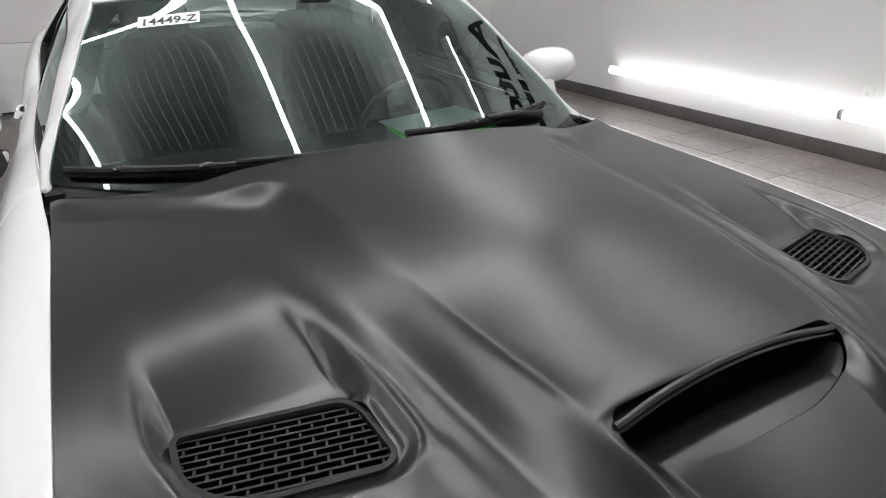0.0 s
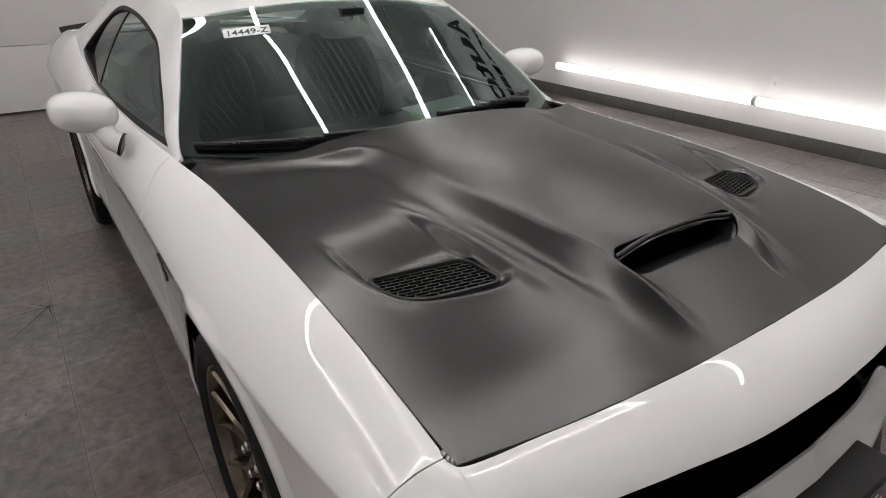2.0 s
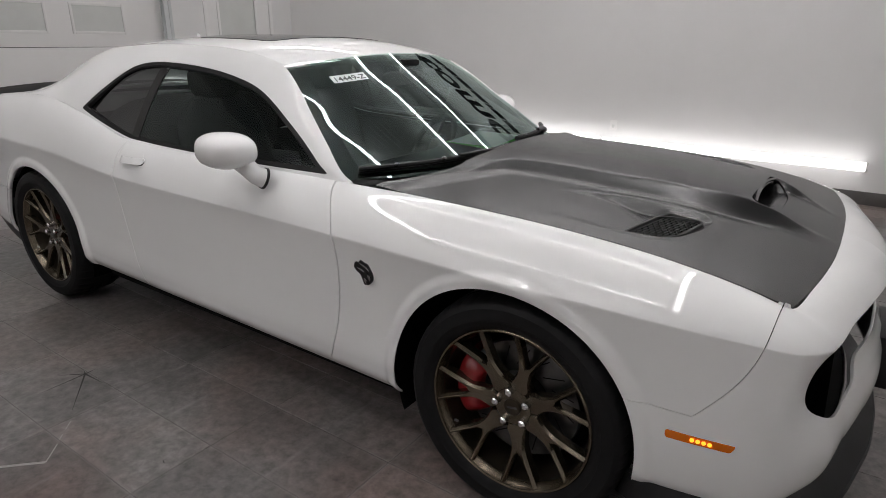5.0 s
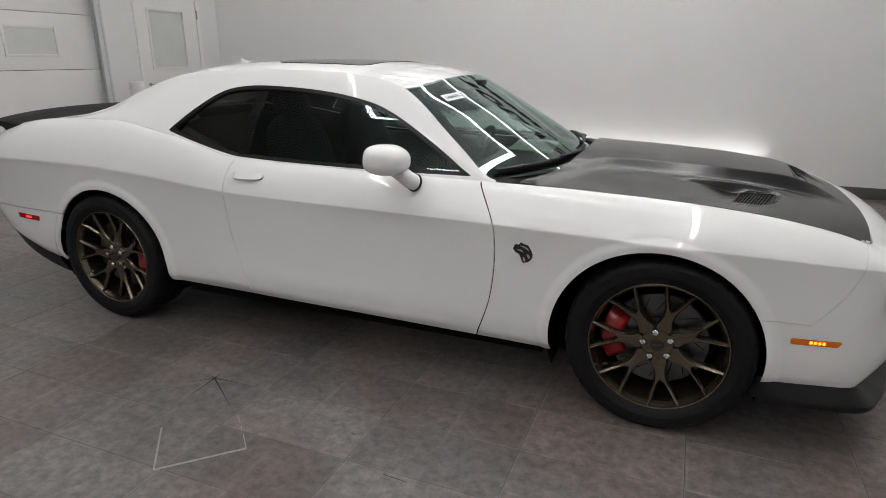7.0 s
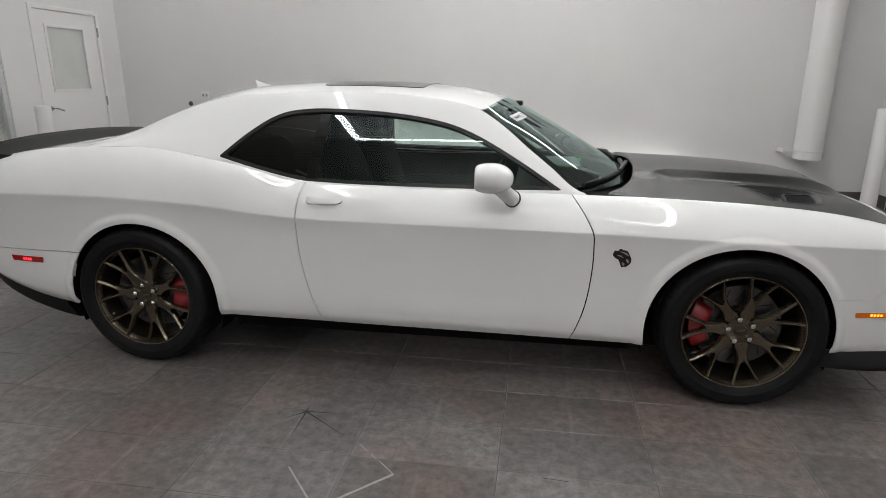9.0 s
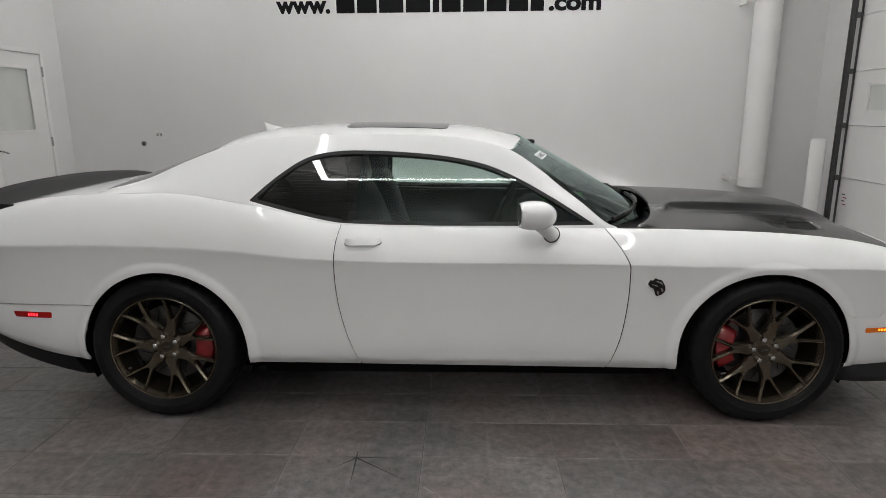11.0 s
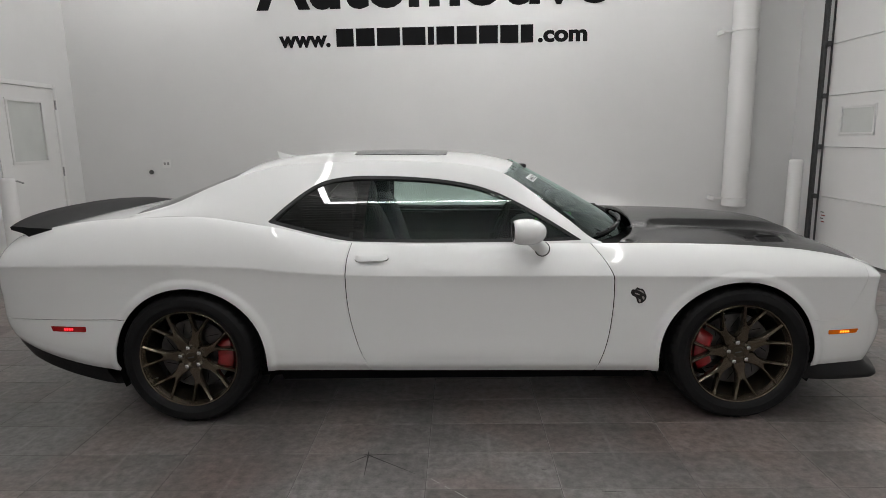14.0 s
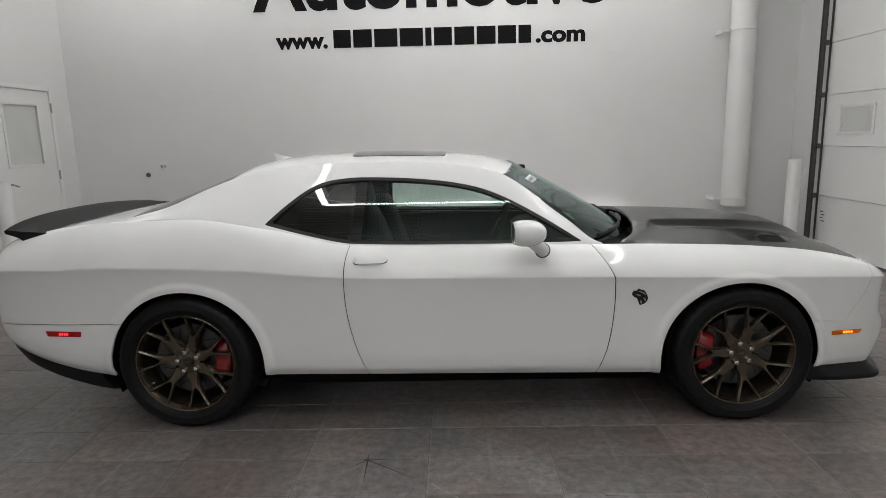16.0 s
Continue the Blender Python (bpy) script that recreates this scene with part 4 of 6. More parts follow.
def backlight(q, p):
    q, p = np.broadcast_arrays(np.asarray(q, float), np.asarray(p, float))
    xe, f = -1.25 - 0.57 * q, 1 - np.abs(p) ** 2.2
    xc = -1.16 - 0.70 * q
    ze, zc = RZ(xe), 1.43 - 0.255 * q
    return np.stack([xe + (xc - xe) * f, RY(xe) * p, ze + (zc - ze) * f], -1)


sheet("rear_window", backlight, np.linspace(0, 1, 30), np.linspace(-1, 1, 50), [], REARGLASS, car, "dark rear window", out=upward, lift=-0.002, flange=0)


# boot lid with its spoiler
BE = curve([-2.55, -2.36, -2.15, -1.9, -1.6, -1.4], [1.035, 1.07, 1.11, 1.135, 1.142, 1.145])
BW = curve([-2.545, -2.47, -2.36, -2.15, -1.9, -1.6, -1.4], [0.3, 0.67, 0.75, 0.773, 0.783, 0.79, 0.80])


def deck(x, s):
    x, s = np.broadcast_arrays(np.asarray(x, float), np.asarray(s, float))
    return np.stack([x, BW(x) * s, BE(x) + 0.018 * (1 - s * s)], -1)


sheet("boot_lid", deck, np.linspace(-2.54, -1.6, 60), np.linspace(-1, 1, 50), [], WHITE, car, "white boot lid", out=upward)
bm = bmesh.new()
rows = []
for yy in np.linspace(-0.80, 0.80, 41):
    a = abs(yy) / 0.80
    x0 = -2.51 + 0.10 * a ** 3
    z0 = 1.090 - 0.030 * a ** 2.5
    rise = 0.046 * (1 - 0.2 * a ** 2)
    prof = [(x0 + 0.24, z0 + 0.008), (x0 + 0.16, z0 + 0.030), (x0 + 0.04, z0 + rise + 0.002), (x0 - 0.045, z0 + rise + 0.012),
            (x0 - 0.055, z0 + rise + 0.004), (x0 - 0.05, z0 + rise - 0.010), (x0 + 0.02, z0 + 0.004), (x0 + 0.05, z0 - 0.02), (x0 + 0.22, z0 - 0.02)]
    rows.append([bm.verts.new((px, yy, pz)) for px, pz in prof])
for a, b in zip(rows, rows[1:]):
    for i in range(len(a)):
        bm.faces.new((a[i], a[(i + 1) % len(a)], b[(i + 1) % len(a)], b[i]))
bm.faces.new(rows[0])
bm.faces.new(rows[-1][::-1])
part("spoiler", bm, WING, car, "satin black rear spoiler", angle=50)

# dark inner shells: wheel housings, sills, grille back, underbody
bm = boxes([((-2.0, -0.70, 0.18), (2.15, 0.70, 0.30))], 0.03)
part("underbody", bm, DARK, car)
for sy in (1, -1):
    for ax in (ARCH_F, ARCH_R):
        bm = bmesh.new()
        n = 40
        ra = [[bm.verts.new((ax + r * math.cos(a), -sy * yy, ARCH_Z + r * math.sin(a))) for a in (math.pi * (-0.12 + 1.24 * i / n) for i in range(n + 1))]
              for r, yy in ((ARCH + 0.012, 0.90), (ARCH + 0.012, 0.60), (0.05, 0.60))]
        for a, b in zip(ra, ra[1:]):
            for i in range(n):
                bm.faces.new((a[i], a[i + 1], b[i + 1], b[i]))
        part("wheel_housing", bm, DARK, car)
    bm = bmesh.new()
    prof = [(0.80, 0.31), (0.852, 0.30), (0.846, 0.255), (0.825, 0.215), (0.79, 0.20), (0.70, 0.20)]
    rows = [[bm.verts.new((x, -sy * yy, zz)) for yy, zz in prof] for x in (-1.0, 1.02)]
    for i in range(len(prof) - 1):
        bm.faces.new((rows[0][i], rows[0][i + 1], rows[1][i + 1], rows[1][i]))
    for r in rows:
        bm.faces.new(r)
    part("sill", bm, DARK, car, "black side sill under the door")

    bm = bmesh.new()
    ks = np.linspace(0.0, 6.75, 70)
    rows = []
    for k in ks:
        p = body(np.array(k), np.array(0.0))
        side = float(smooth01(2.5, 5.0, k))
        ox, oy = (0.11 * (1 - side) + 0.055 * side, -0.03 * side)
        end = float(smooth01(6.75, 6.5, k))
        px, py = p[0], p[1]
        rows.append([bm.verts.new((px + a * ox, (py + a * oy + inn * 0.1) * sy, zz)) for a, inn, zz in
                     ((0.0, 0.0, 0.31), (0.25, 0, 0.285), (0.75 * end + 0.25, 0, 0.250), (0.8 * end + 0.25, 0, 0.235), (0.7 * end + 0.2, 0, 0.222), (-0.8, 0.0, 0.215), (-1.2, 0.0, 0.29))])
    for a, b in zip(rows, rows[1:]):
        for i in range(len(a)):
            bm.faces.new((a[i], a[(i + 1) % len(a)], b[(i + 1) % len(a)], b[i]))
    bm.faces.new(rows[-1][::-1])
    part("splitter", bm, BLACK, car, "black front splitter lip")
    bm = bmesh.new()
    rows = []
    for k in np.linspace(16.2, 22, 50):
        p = body(np.array(k), np.array(0.0))
        rows.append([bm.verts.new((p[0] + a, p[1] * sy * m, zz)) for a, m, zz in
                     ((0.0, 1.0, p[2] + 0.02), (0.01, 0.995, p[2] - 0.03), (0.05, 0.98, p[2] - 0.10), (0.3, 0.9, p[2] - 0.12), (0.3, 0.9, p[2] + 0.02))])
    for a, b in zip(rows, rows[1:]):
        for i in range(4):
            bm.faces.new((a[i], a[i + 1], b[i + 1], b[i]))
    part("rear_valance", bm, BLACK, car, "black rear diffuser edge")
part("grille_back", boxes([((1.95, -0.80, 0.30), (2.12, 0.80, 0.74))]), DARK, car)


# ---- wheels ----
SPOKE_OUT = curve([0.062, 0.072, 0.080, 0.085, 0.095, 0.110, 0.125, 0.145, 0.165, 0.180, 0.210, 0.235, 0.257], [0.0269, 0.0312, 0.0346, 0.0340, 0.0292, 0.0250, 0.0232, 0.0240, 0.0288, 0.0335, 0.0445, 0.0545, 0.0640])
SPOKE_IN = curve([0.060, 0.146, 0.152, 0.158, 0.168, 0.180, 0.210, 0.235, 0.257], [0.0, 0.0, 0.0015, 0.0052, 0.0105, 0.0155, 0.0275, 0.0378, 0.0470], True)


def split_spoke(bm, a0):
    """One forked spoke: a trunk that flares into the hub and two arms that reach the rim, with chamfered edges."""
    for sgn in (-1, 1):
        rows = []
        for r in (0.062, 0.067, 0.072, 0.076, 0.080, 0.0825, 0.085, 0.089, 0.094, 0.100, 0.107, 0.116, 0.126, 0.137, 0.144, 0.149, 0.153, 0.158, 0.163, 0.170, 0.182, 0.196, 0.210, 0.224, 0.238, 0.250, 0.257):
            wo, wi = float(SPOKE_OUT(r)), float(SPOKE_IN(r))
            c = 0.0062 * min(1.0, wi / 0.006)
            dep = 0.086 + 0.036 * ((r - 0.035) / 0.222) ** 1.7
            sec = ((wo, dep - 0.040), (wo, dep - 0.010), (wo - 0.0062, dep - 0.0006), (wi * 0.5 + wo * 0.5, dep + 0.0004), (wi + c, dep - 0.0006 * c / 0.0062), (wi, dep - 0.010 * c / 0.0062 - 0.0002), (wi, dep - 0.040))
            row = []
            for w, d in sec:
                a = a0 + sgn * math.asin(w / r)
                row.append(bm.verts.new((r * math.cos(a), -d, r * math.sin(a))))
            rows.append(row)
        for p, q in zip(rows, rows[1:]):
            for i in range(6):
                bm.faces.new((p[i], p[i + 1], q[i + 1], q[i]) if sgn > 0 else (p[i + 1], p[i], q[i], q[i + 1]))
        bm.faces.new(rows[-1])


def make_wheel(name, x, spin, caliper_side, label):
    w = new(name)
    w.parent = car
    w.matrix_basis = pose(x, -0.80, AX_Z)
    tagged(w, label)
    # tyre, depth grows outwards (towards -y)
    bm = bmesh.new()
    n = 210
    prof = [(0.262, -0.118), (0.285, -0.136), (0.325, -0.142), (0.350, -0.128), (0.3605, -0.100), (0.3625, -0.062), (0.3565, -0.060), (0.3565, -0.052), (0.3635, -0.050),
            (0.364, -0.012), (0.358, -0.010), (0.358, -0.002), (0.364, 0.0), (0.364, 0.038), (0.358, 0.040), (0.358, 0.048), (0.3632, 0.050), (0.3622, 0.080), (0.3595, 0.103),
            (0.353, 0.122), (0.345, 0.131), (0.335, 0.1365), (0.333, 0.1385), (0.318, 0.1410), (0.300, 0.1405), (0.298, 0.1385), (0.288, 0.1365), (0.274, 0.128), (0.262, 0.118)]
    prof = [(r * 1.0245 if r > 0.33 else (r - 0.262) * 0.927 + 0.270, d) for r, d in prof]
    rings = lathe(bm, prof, n, close=True)
    for j in (4, 5, 17, 18, 19):
        for i, v in enumerate(rings[j]):
            if i % 5 == 0:
                d = Vector((v.co.x, 0, v.co.z)).normalized()
                v.co -= d * 0.005
    part("tyre", bm, RUBBER, w, "black low-profile tyre")
    rim = new("rim")
    rim.parent = w
    rim.matrix_basis = pose(0, 0, 0, 0, spin, 0) @ Matrix.Diagonal((1.022, 1, 1.022, 1))
    tagged(rim, "bronze split-spoke alloy rim")
    bm = bmesh.new()
    lathe(bm, [(0.246, 0.092), (0.2465, 0.100), (0.256, 0.112), (0.260, 0.125), (0.265, 0.127), (0.268, 0.124), (0.266, 0.120), (0.262, 0.09)], 96)
    part("rim_ring", bm, BRONZE, rim, angle=40)
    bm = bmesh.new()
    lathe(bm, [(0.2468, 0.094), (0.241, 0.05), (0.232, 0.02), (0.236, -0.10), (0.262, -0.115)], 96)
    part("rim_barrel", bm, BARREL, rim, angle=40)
    for i in range(7):
        bm = bmesh.new()
        split_spoke(bm, math.radians(-90 + 360 / 7 * i))
        part("spoke", bm, BRONZE, rim, angle=32)
    bm = bmesh.new()
    lathe(bm, [(0.0, 0.0875), (0.060, 0.0868), (0.0645, 0.080), (0.070, 0.02), (0.0, 0.02)], 48)
    part("hub", bm, BRONZE, rim, angle=40)
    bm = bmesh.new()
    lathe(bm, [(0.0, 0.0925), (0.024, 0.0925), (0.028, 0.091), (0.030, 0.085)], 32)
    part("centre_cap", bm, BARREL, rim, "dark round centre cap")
    part("cap_mark", boxes([((-0.017, -0.0934, -0.0035), (0.017, -0.0926, 0.0035))], 0.0003), DISC, rim)
    for i in range(5):
        a = math.radians(90 + 72 * i)
        bm = bmesh.new()
        lathe(bm, [(0.0, 0.109), (0.007, 0.1085), (0.0122, 0.104), (0.0135, 0.080)], 12)
        bmesh.ops.translate(bm, verts=bm.verts, vec=(0.055 * math.cos(a), 0, 0.055 * math.sin(a)))
        part("wheel_nut", bm, CHROME, rim, "chrome wheel nut", smooth=False)
    # brake
    bm = bmesh.new()
    lathe(bm, [(0.098, 0.0), (0.098, 0.028), (0.195, 0.028), (0.197, 0.026), (0.197, 0.0)], 72)
    disc = part("brake_disc", bm, DISC, w, "slotted steel brake disc", angle=40)
    for i in range(16):
        a = 2 * math.pi * i / 16
        bm = boxes([((0.112, -0.0288, -0.0016), (0.186, -0.0278, 0.0016))])
        bmesh.ops.rotate(bm, verts=bm.verts, cent=(0.15, 0, 0), matrix=Matrix.Rotation(0.6, 3, "Y"))
        bmesh.ops.rotate(bm, verts=bm.verts, cent=(0, 0, 0), matrix=Matrix.Rotation(a, 3, "Y"))
        part("slot", bm, DARK, disc, smooth=False)
    bm = bmesh.new()
    lathe(bm, [(0.0, 0.045), (0.09, 0.045), (0.098, 0.03)], 40)
    part("brake_hat", bm, BLACK, w)
    bm = bmesh.new()
    rows = []
    for t in np.linspace(-1, 1, 17):
        a = math.radians(180 + 34 * t) if caliper_side < 0 else math.radians(0 + 30 * t)
        end = 1 - 0.55 * abs(t) ** 6
        notch = 0.010 * math.exp(-(t / 0.14) ** 2)
        prof = [(0.135, 0.030), (0.140, 0.060 * end), (0.155, 0.072 * end - notch), (0.195, 0.072 * end - notch), (0.222, 0.056 * end), (0.226, 0.0), (0.226, -0.04), (0.135, -0.04)]
        rows.append([bm.verts.new((r * math.cos(a), -d, r * math.sin(a))) for r, d in prof])
    for a, b in zip(rows, rows[1:]):
        for i in range(len(a)):
            bm.faces.new((a[i], a[(i + 1) % len(a)], b[(i + 1) % len(a)], b[i]))
    bm.faces.new(rows[0])
    bm.faces.new(rows[-1][::-1])
    part("caliper", bm, RED, w, "bright red brake caliper", angle=50)
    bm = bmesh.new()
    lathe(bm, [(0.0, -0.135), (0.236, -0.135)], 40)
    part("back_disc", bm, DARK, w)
    # valve
    bm = bmesh.new()
    a = math.radians(200)
    tube(bm, [(0.232 * math.cos(a), -0.10, 0.232 * math.sin(a)), (0.212 * math.cos(a), -0.112, 0.212 * math.sin(a))], 0.004, 8)
    part("valve", bm, STEEL, rim)
    return w


front_r = make_wheel("wheel", AX_F, -11, -1, "front wheel, bronze split-spoke rim, red caliper")
rear_r = make_wheel("wheel", AX_R, -10, 1, "rear wheel, bronze split-spoke rim, red caliper")
copy_thing(front_r, pose(AX_F, 0.80, AX_Z, 0, 0, 180))
copy_thing(rear_r, pose(AX_R, 0.80, AX_Z, 0, 0, 180))

# ---- car details ----
def patch(name, poly, material, parent, k0, k1, lift=0.003, label="", sy=1, flange=0.004, step=0.02, vs=None):
    """A thin piece lying on the body's side, with an outline in (x, z)."""
    return sheet(name, body, np.arange(k0, k1, step), vs if vs is not None else np.linspace(0.05, 0.95, 140),
                 [lambda u, v, p: inside(poly, p[..., 0], p[..., 2])], material, parent, label, sy, flange=flange, lift=lift, out=outward)


def ellipsoid(bm, c, r, n=24, m=12, power=2.0, shape=None):
    rows = []
    for i in range(m + 1):
        th = math.pi * i / m
        row = []
        for j in range(n):
            ph = 2 * math.pi * j / n
            d = [math.sin(th) * math.cos(ph), math.sin(th) * math.sin(ph), math.cos(th)]
            d = [math.copysign(abs(q) ** (2 / power), q) for q in d]
            q = Vector((c[0] + r[0] * d[0], c[1] + r[1] * d[1], c[2] + r[2] * d[2]))
            row.append(bm.verts.new(shape(q) if shape else q))
        rows.append(row)
    for a, b in zip(rows, rows[1:]):
        for j in range(n):
            bm.faces.new((a[j], a[(j + 1) % n], b[(j + 1) % n], b[j]))
    bmesh.ops.remove_doubles(bm, verts=bm.verts, dist=1e-5)


FM = round_poly([(1.962, 0.497), (2.130, 0.500), (2.118, 0.478), (1.964, 0.474)], 0.004, 3)
RM = round_poly([(-2.232, 0.570), (-2.03, 0.567), (-2.034, 0.537), (-2.222, 0.542)], 0.004, 3)
EMB = round_poly([(0.902, 0.722), (0.912, 0.742), (0.926, 0.738), (0.934, 0.752), (0.950, 0.744), (0.966, 0.742), (0.978, 0.722), (0.986, 0.704), (0.984, 0.684), (0.968, 0.668),
                  (0.944, 0.662), (0.940, 0.676), (0.930, 0.700), (0.914, 0.706)], 0.004, 3)
EMB2 = round_poly([(0.915, 0.726), (0.940, 0.724), (0.962, 0.712), (0.972, 0.694), (0.960, 0.690), (0.948, 0.706), (0.922, 0.714)], 0.003, 3)
HDL = round_poly([(-0.545, 0.932), (-0.372, 0.934), (-0.366, 0.922), (-0.376, 0.908), (-0.54, 0.904), (-0.55, 0.918)], 0.012, 5)
HDR = round_poly([(-0.52, 0.956), (-0.395, 0.956), (-0.385, 0.925), (-0.395, 0.886), (-0.52, 0.884), (-0.53, 0.92)], 0.03, 6)
for sy in (1, -1):
    lens = patch("side_marker", FM, AMBERLENS, car, 5.2, 7.2, 0.002, "lit amber side marker lamp", sy, step=0.01)
    for k in range(4):
        c = 2.024 + 0.014 * k
        dot = round_poly([(c, 0.493), (c + 0.010, 0.4935), (c + 0.010, 0.482), (c, 0.4815)], 0.003, 3)
        patch("led", dot, AMBERGLOW, lens, 5.2, 7.2, 0.0035, "", sy, 0.001, 0.008)
    lens = patch("side_marker", RM, REDLENS, car, 16.2, 18.4, 0.002, "lit red side marker lamp", sy, step=0.01)
    for k in range(4):
        c = -2.155 + 0.014 * k
        dot = round_poly([(c, 0.5605), (c + 0.010, 0.560), (c + 0.010, 0.547), (c, 0.5475)], 0.003, 3)
        patch("led", dot, REDGLOW, lens, 16.2, 18.4, 0.0035, "", sy, 0.001, 0.008)
    em = patch("wing_emblem", EMB, GUNMETAL, car, 8.8, 10.2, 0.005, "dark chrome emblem", sy, 0.006, 0.01)
    patch("emblem_inlay", EMB2, GLOSSBLACK, em, 8.8, 10.2, 0.0065, "", sy, 0.002, 0.01)
    for tip in (((0.930, 0.741), (0.962, 0.733), (0.975, 0.716), (0.957, 0.727)), ((0.918, 0.722), (0.940, 0.719), (0.953, 0.709), (0.938, 0.713)),
                ((0.962, 0.704), (0.975, 0.698), (0.974, 0.682), (0.966, 0.690)), ((0.946, 0.690), (0.957, 0.682), (0.955, 0.668), (0.947, 0.676))):
        patch("emblem_facet", round_poly(tip, 0.002, 3), CHROME, em, 8.8, 10.2, 0.0072, "", sy, 0.0015, 0.008, np.linspace(0.3, 0.55, 120))
    door = DOOR_RIGHT if sy == 1 else DOOR_LEFT
    patch("handle_recess", HDR, WHITE, door, 12.0, 13.2, 0.0012, "", sy, 0.001, 0.02)
    # flat black patch, the shade behind the handle painted on the door skin
    patch("handle_shadow_gap", HDL, BLACK, door, 12.0, 13.2, 0.003, "", sy, 0.001, 0.015)

    def handle_skin(k, v):
        p = body(k, v)
        t = np.clip((p[..., 0] + 0.46) / 0.085, -1, 1)
        p = p.copy()
        p[..., 1] -= 0.020 * (1 - t ** 4) + 0.004
        p[..., 2] += 0.006
        return p
    sheet("door_handle", handle_skin, np.arange(12.0, 13.2, 0.012), np.linspace(0.6, 0.95, 70),
          [lambda u, v, p: inside(HDL, p[..., 0], p[..., 2] - 0.006)], WHITE, door, "white pull handle", sy, out=outward, flange=0.012)
    # mirror
    mir = new("door_mirror")
    mir.parent = car
    tagged(mir, "white door mirror on a stalk")
    bm = bmesh.new()

    def shell(q):
        # fuller and flatter at the back, tapering towards the front and the outer end
        f = (q.x - 0.36) / 0.10
        s = 1 - 0.22 * max(0, f) ** 2
        q = Vector((q.x, q.y, 1.065 + (q.z - 1.065) * s))
        q.z += 0.018 * (-(q.y + 1.02)) / 0.12 * 0.5
        q.x = max(q.x, 0.285 + 0.10 * (q.y + 1.12) * -0.3)
        return q
    ellipsoid(bm, (0.350, -0.990, 1.066), (0.098, 0.104, 0.067), 32, 18, 2.5, shell)
    if sy < 0:
        for v in bm.verts:
            v.co.y = -v.co.y
    part("housing", bm, WHITE, mir, "white mirror shell", angle=60)
    bm = bmesh.new()
    ellipsoid(bm, (0.284, -0.990, 1.066), (0.006, 0.086, 0.052), 28, 12, 2.6)
    for v in bm.verts:
        v.co.y *= sy
    part("mirror_glass", bm, CHROME, mir, "mirror glass")
    bm = bmesh.new()
    pts = [(0.372, -0.955, 1.030), (0.400, -0.943, 1.000), (0.428, -0.932, 0.974), (0.442, -0.905, 0.958)]
    tube(bm, [(x, y * sy, z) for x, y, z in pts], [0.040, 0.035, 0.035, 0.037], 18)
    part("stalk", bm, WHITE, mir)
    bm = bmesh.new()
    tube(bm, [(0.4395, -0.910 * sy, 0.9605), (0.4425, -0.902 * sy, 0.957)], [0.040, 0.041], 20)
    part("gasket", bm, BLACK, mir, "black rubber gasket")

# headlamps in the grille slot
for sy in (1, -1):
    for yy, rr, xx in ((0.748, 0.058, 2.208), (0.565, 0.060, 2.195)):
        hl = new("headlamp")
        hl.parent = car
        tagged(hl, "round headlamp set into the dark grille slot")
        m = pose(xx, -yy * sy, 0.698 if yy > 0.7 else 0.672, 0, 0, 90 - 14 * sy if yy > 0.7 else 90)
        bm = bmesh.new()
        lathe(bm, [(rr + 0.012, -0.02), (rr + 0.012, 0.012), (rr + 0.006, 0.020), (rr, 0.014), (rr - 0.006, 0.0)], 40, m)
        part("ring", bm, BLACK, hl)
        bm = bmesh.new()
        lathe(bm, [(rr - 0.004, 0.004), (rr - 0.014, -0.014), (rr - 0.026, -0.03), (0.0, -0.045)], 40, m)
        part("reflector", bm, CHROME if yy > 0.7 else BLACK, hl)
        bm = bmesh.new()
        lathe(bm, [(0.030, -0.03), (0.030, -0.006), (0.022, 0.006), (0.0, 0.012)], 32, m)
        part("projector", bm, CHROME if rr > 0.061 else GLOSSBLACK, hl)
        bm = bmesh.new()
        lathe(bm, [(rr - 0.002, 0.012), (rr * 0.6, 0.020), (0.0, 0.024)], 32, m)
        g = part("lens", bm, bpy.data.materials["side_glass"], hl)
        g.visible_shadow = False
# fine dark bars in the slot
bm = bmesh.new()
for zz in (0.60, 0.63, 0.66, 0.69, 0.72):
    box(bm, (2.135, -0.62, zz - 0.002), (2.15, 0.62, zz + 0.002))
part("grille_bars", bm, BLACK, car, "black grille bars", smooth=False)
# plate holder with a dealer plate: plain bars stand for its lettering
plate = new("plate_holder")
plate.parent = car
tagged(plate, "black plate holder on the front bumper")
bm = bmesh.new()
box(bm, (2.390, -0.105, 0.378), (2.490, 0.200, 0.560), 0.014)
part("holder", bm, BLACK, plate)
part("plate", boxes([((2.490, -0.095, 0.392), (2.493, 0.190, 0.545))], 0.001), GLOSSBLACK, plate, "glossy black dealer plate")
for yy, w, zz, h in ((-0.095, 0.19, 0.452, 0.034), (-0.075, 0.15, 0.428, 0.014), (-0.10, 0.20, 0.398, 0.020), (-0.06, 0.12, 0.508, 0.006)):
    part("lettering_bar", boxes([((2.4932, yy + 0.045, zz + 0.012), (2.4938, yy + 0.045 + w, zz + 0.012 + h))]), DOORPAINT, plate, smooth=False)
for yy in (-0.13, 0.13):
    bm = bmesh.new()
    lathe(bm, [(0.0, 0.004), (0.005, 0.003), (0.006, 0.0)], 10, pose(2.493, yy + 0.048, 0.528, 0, 0, 90))
    part("screw", bm, CHROME, plate)

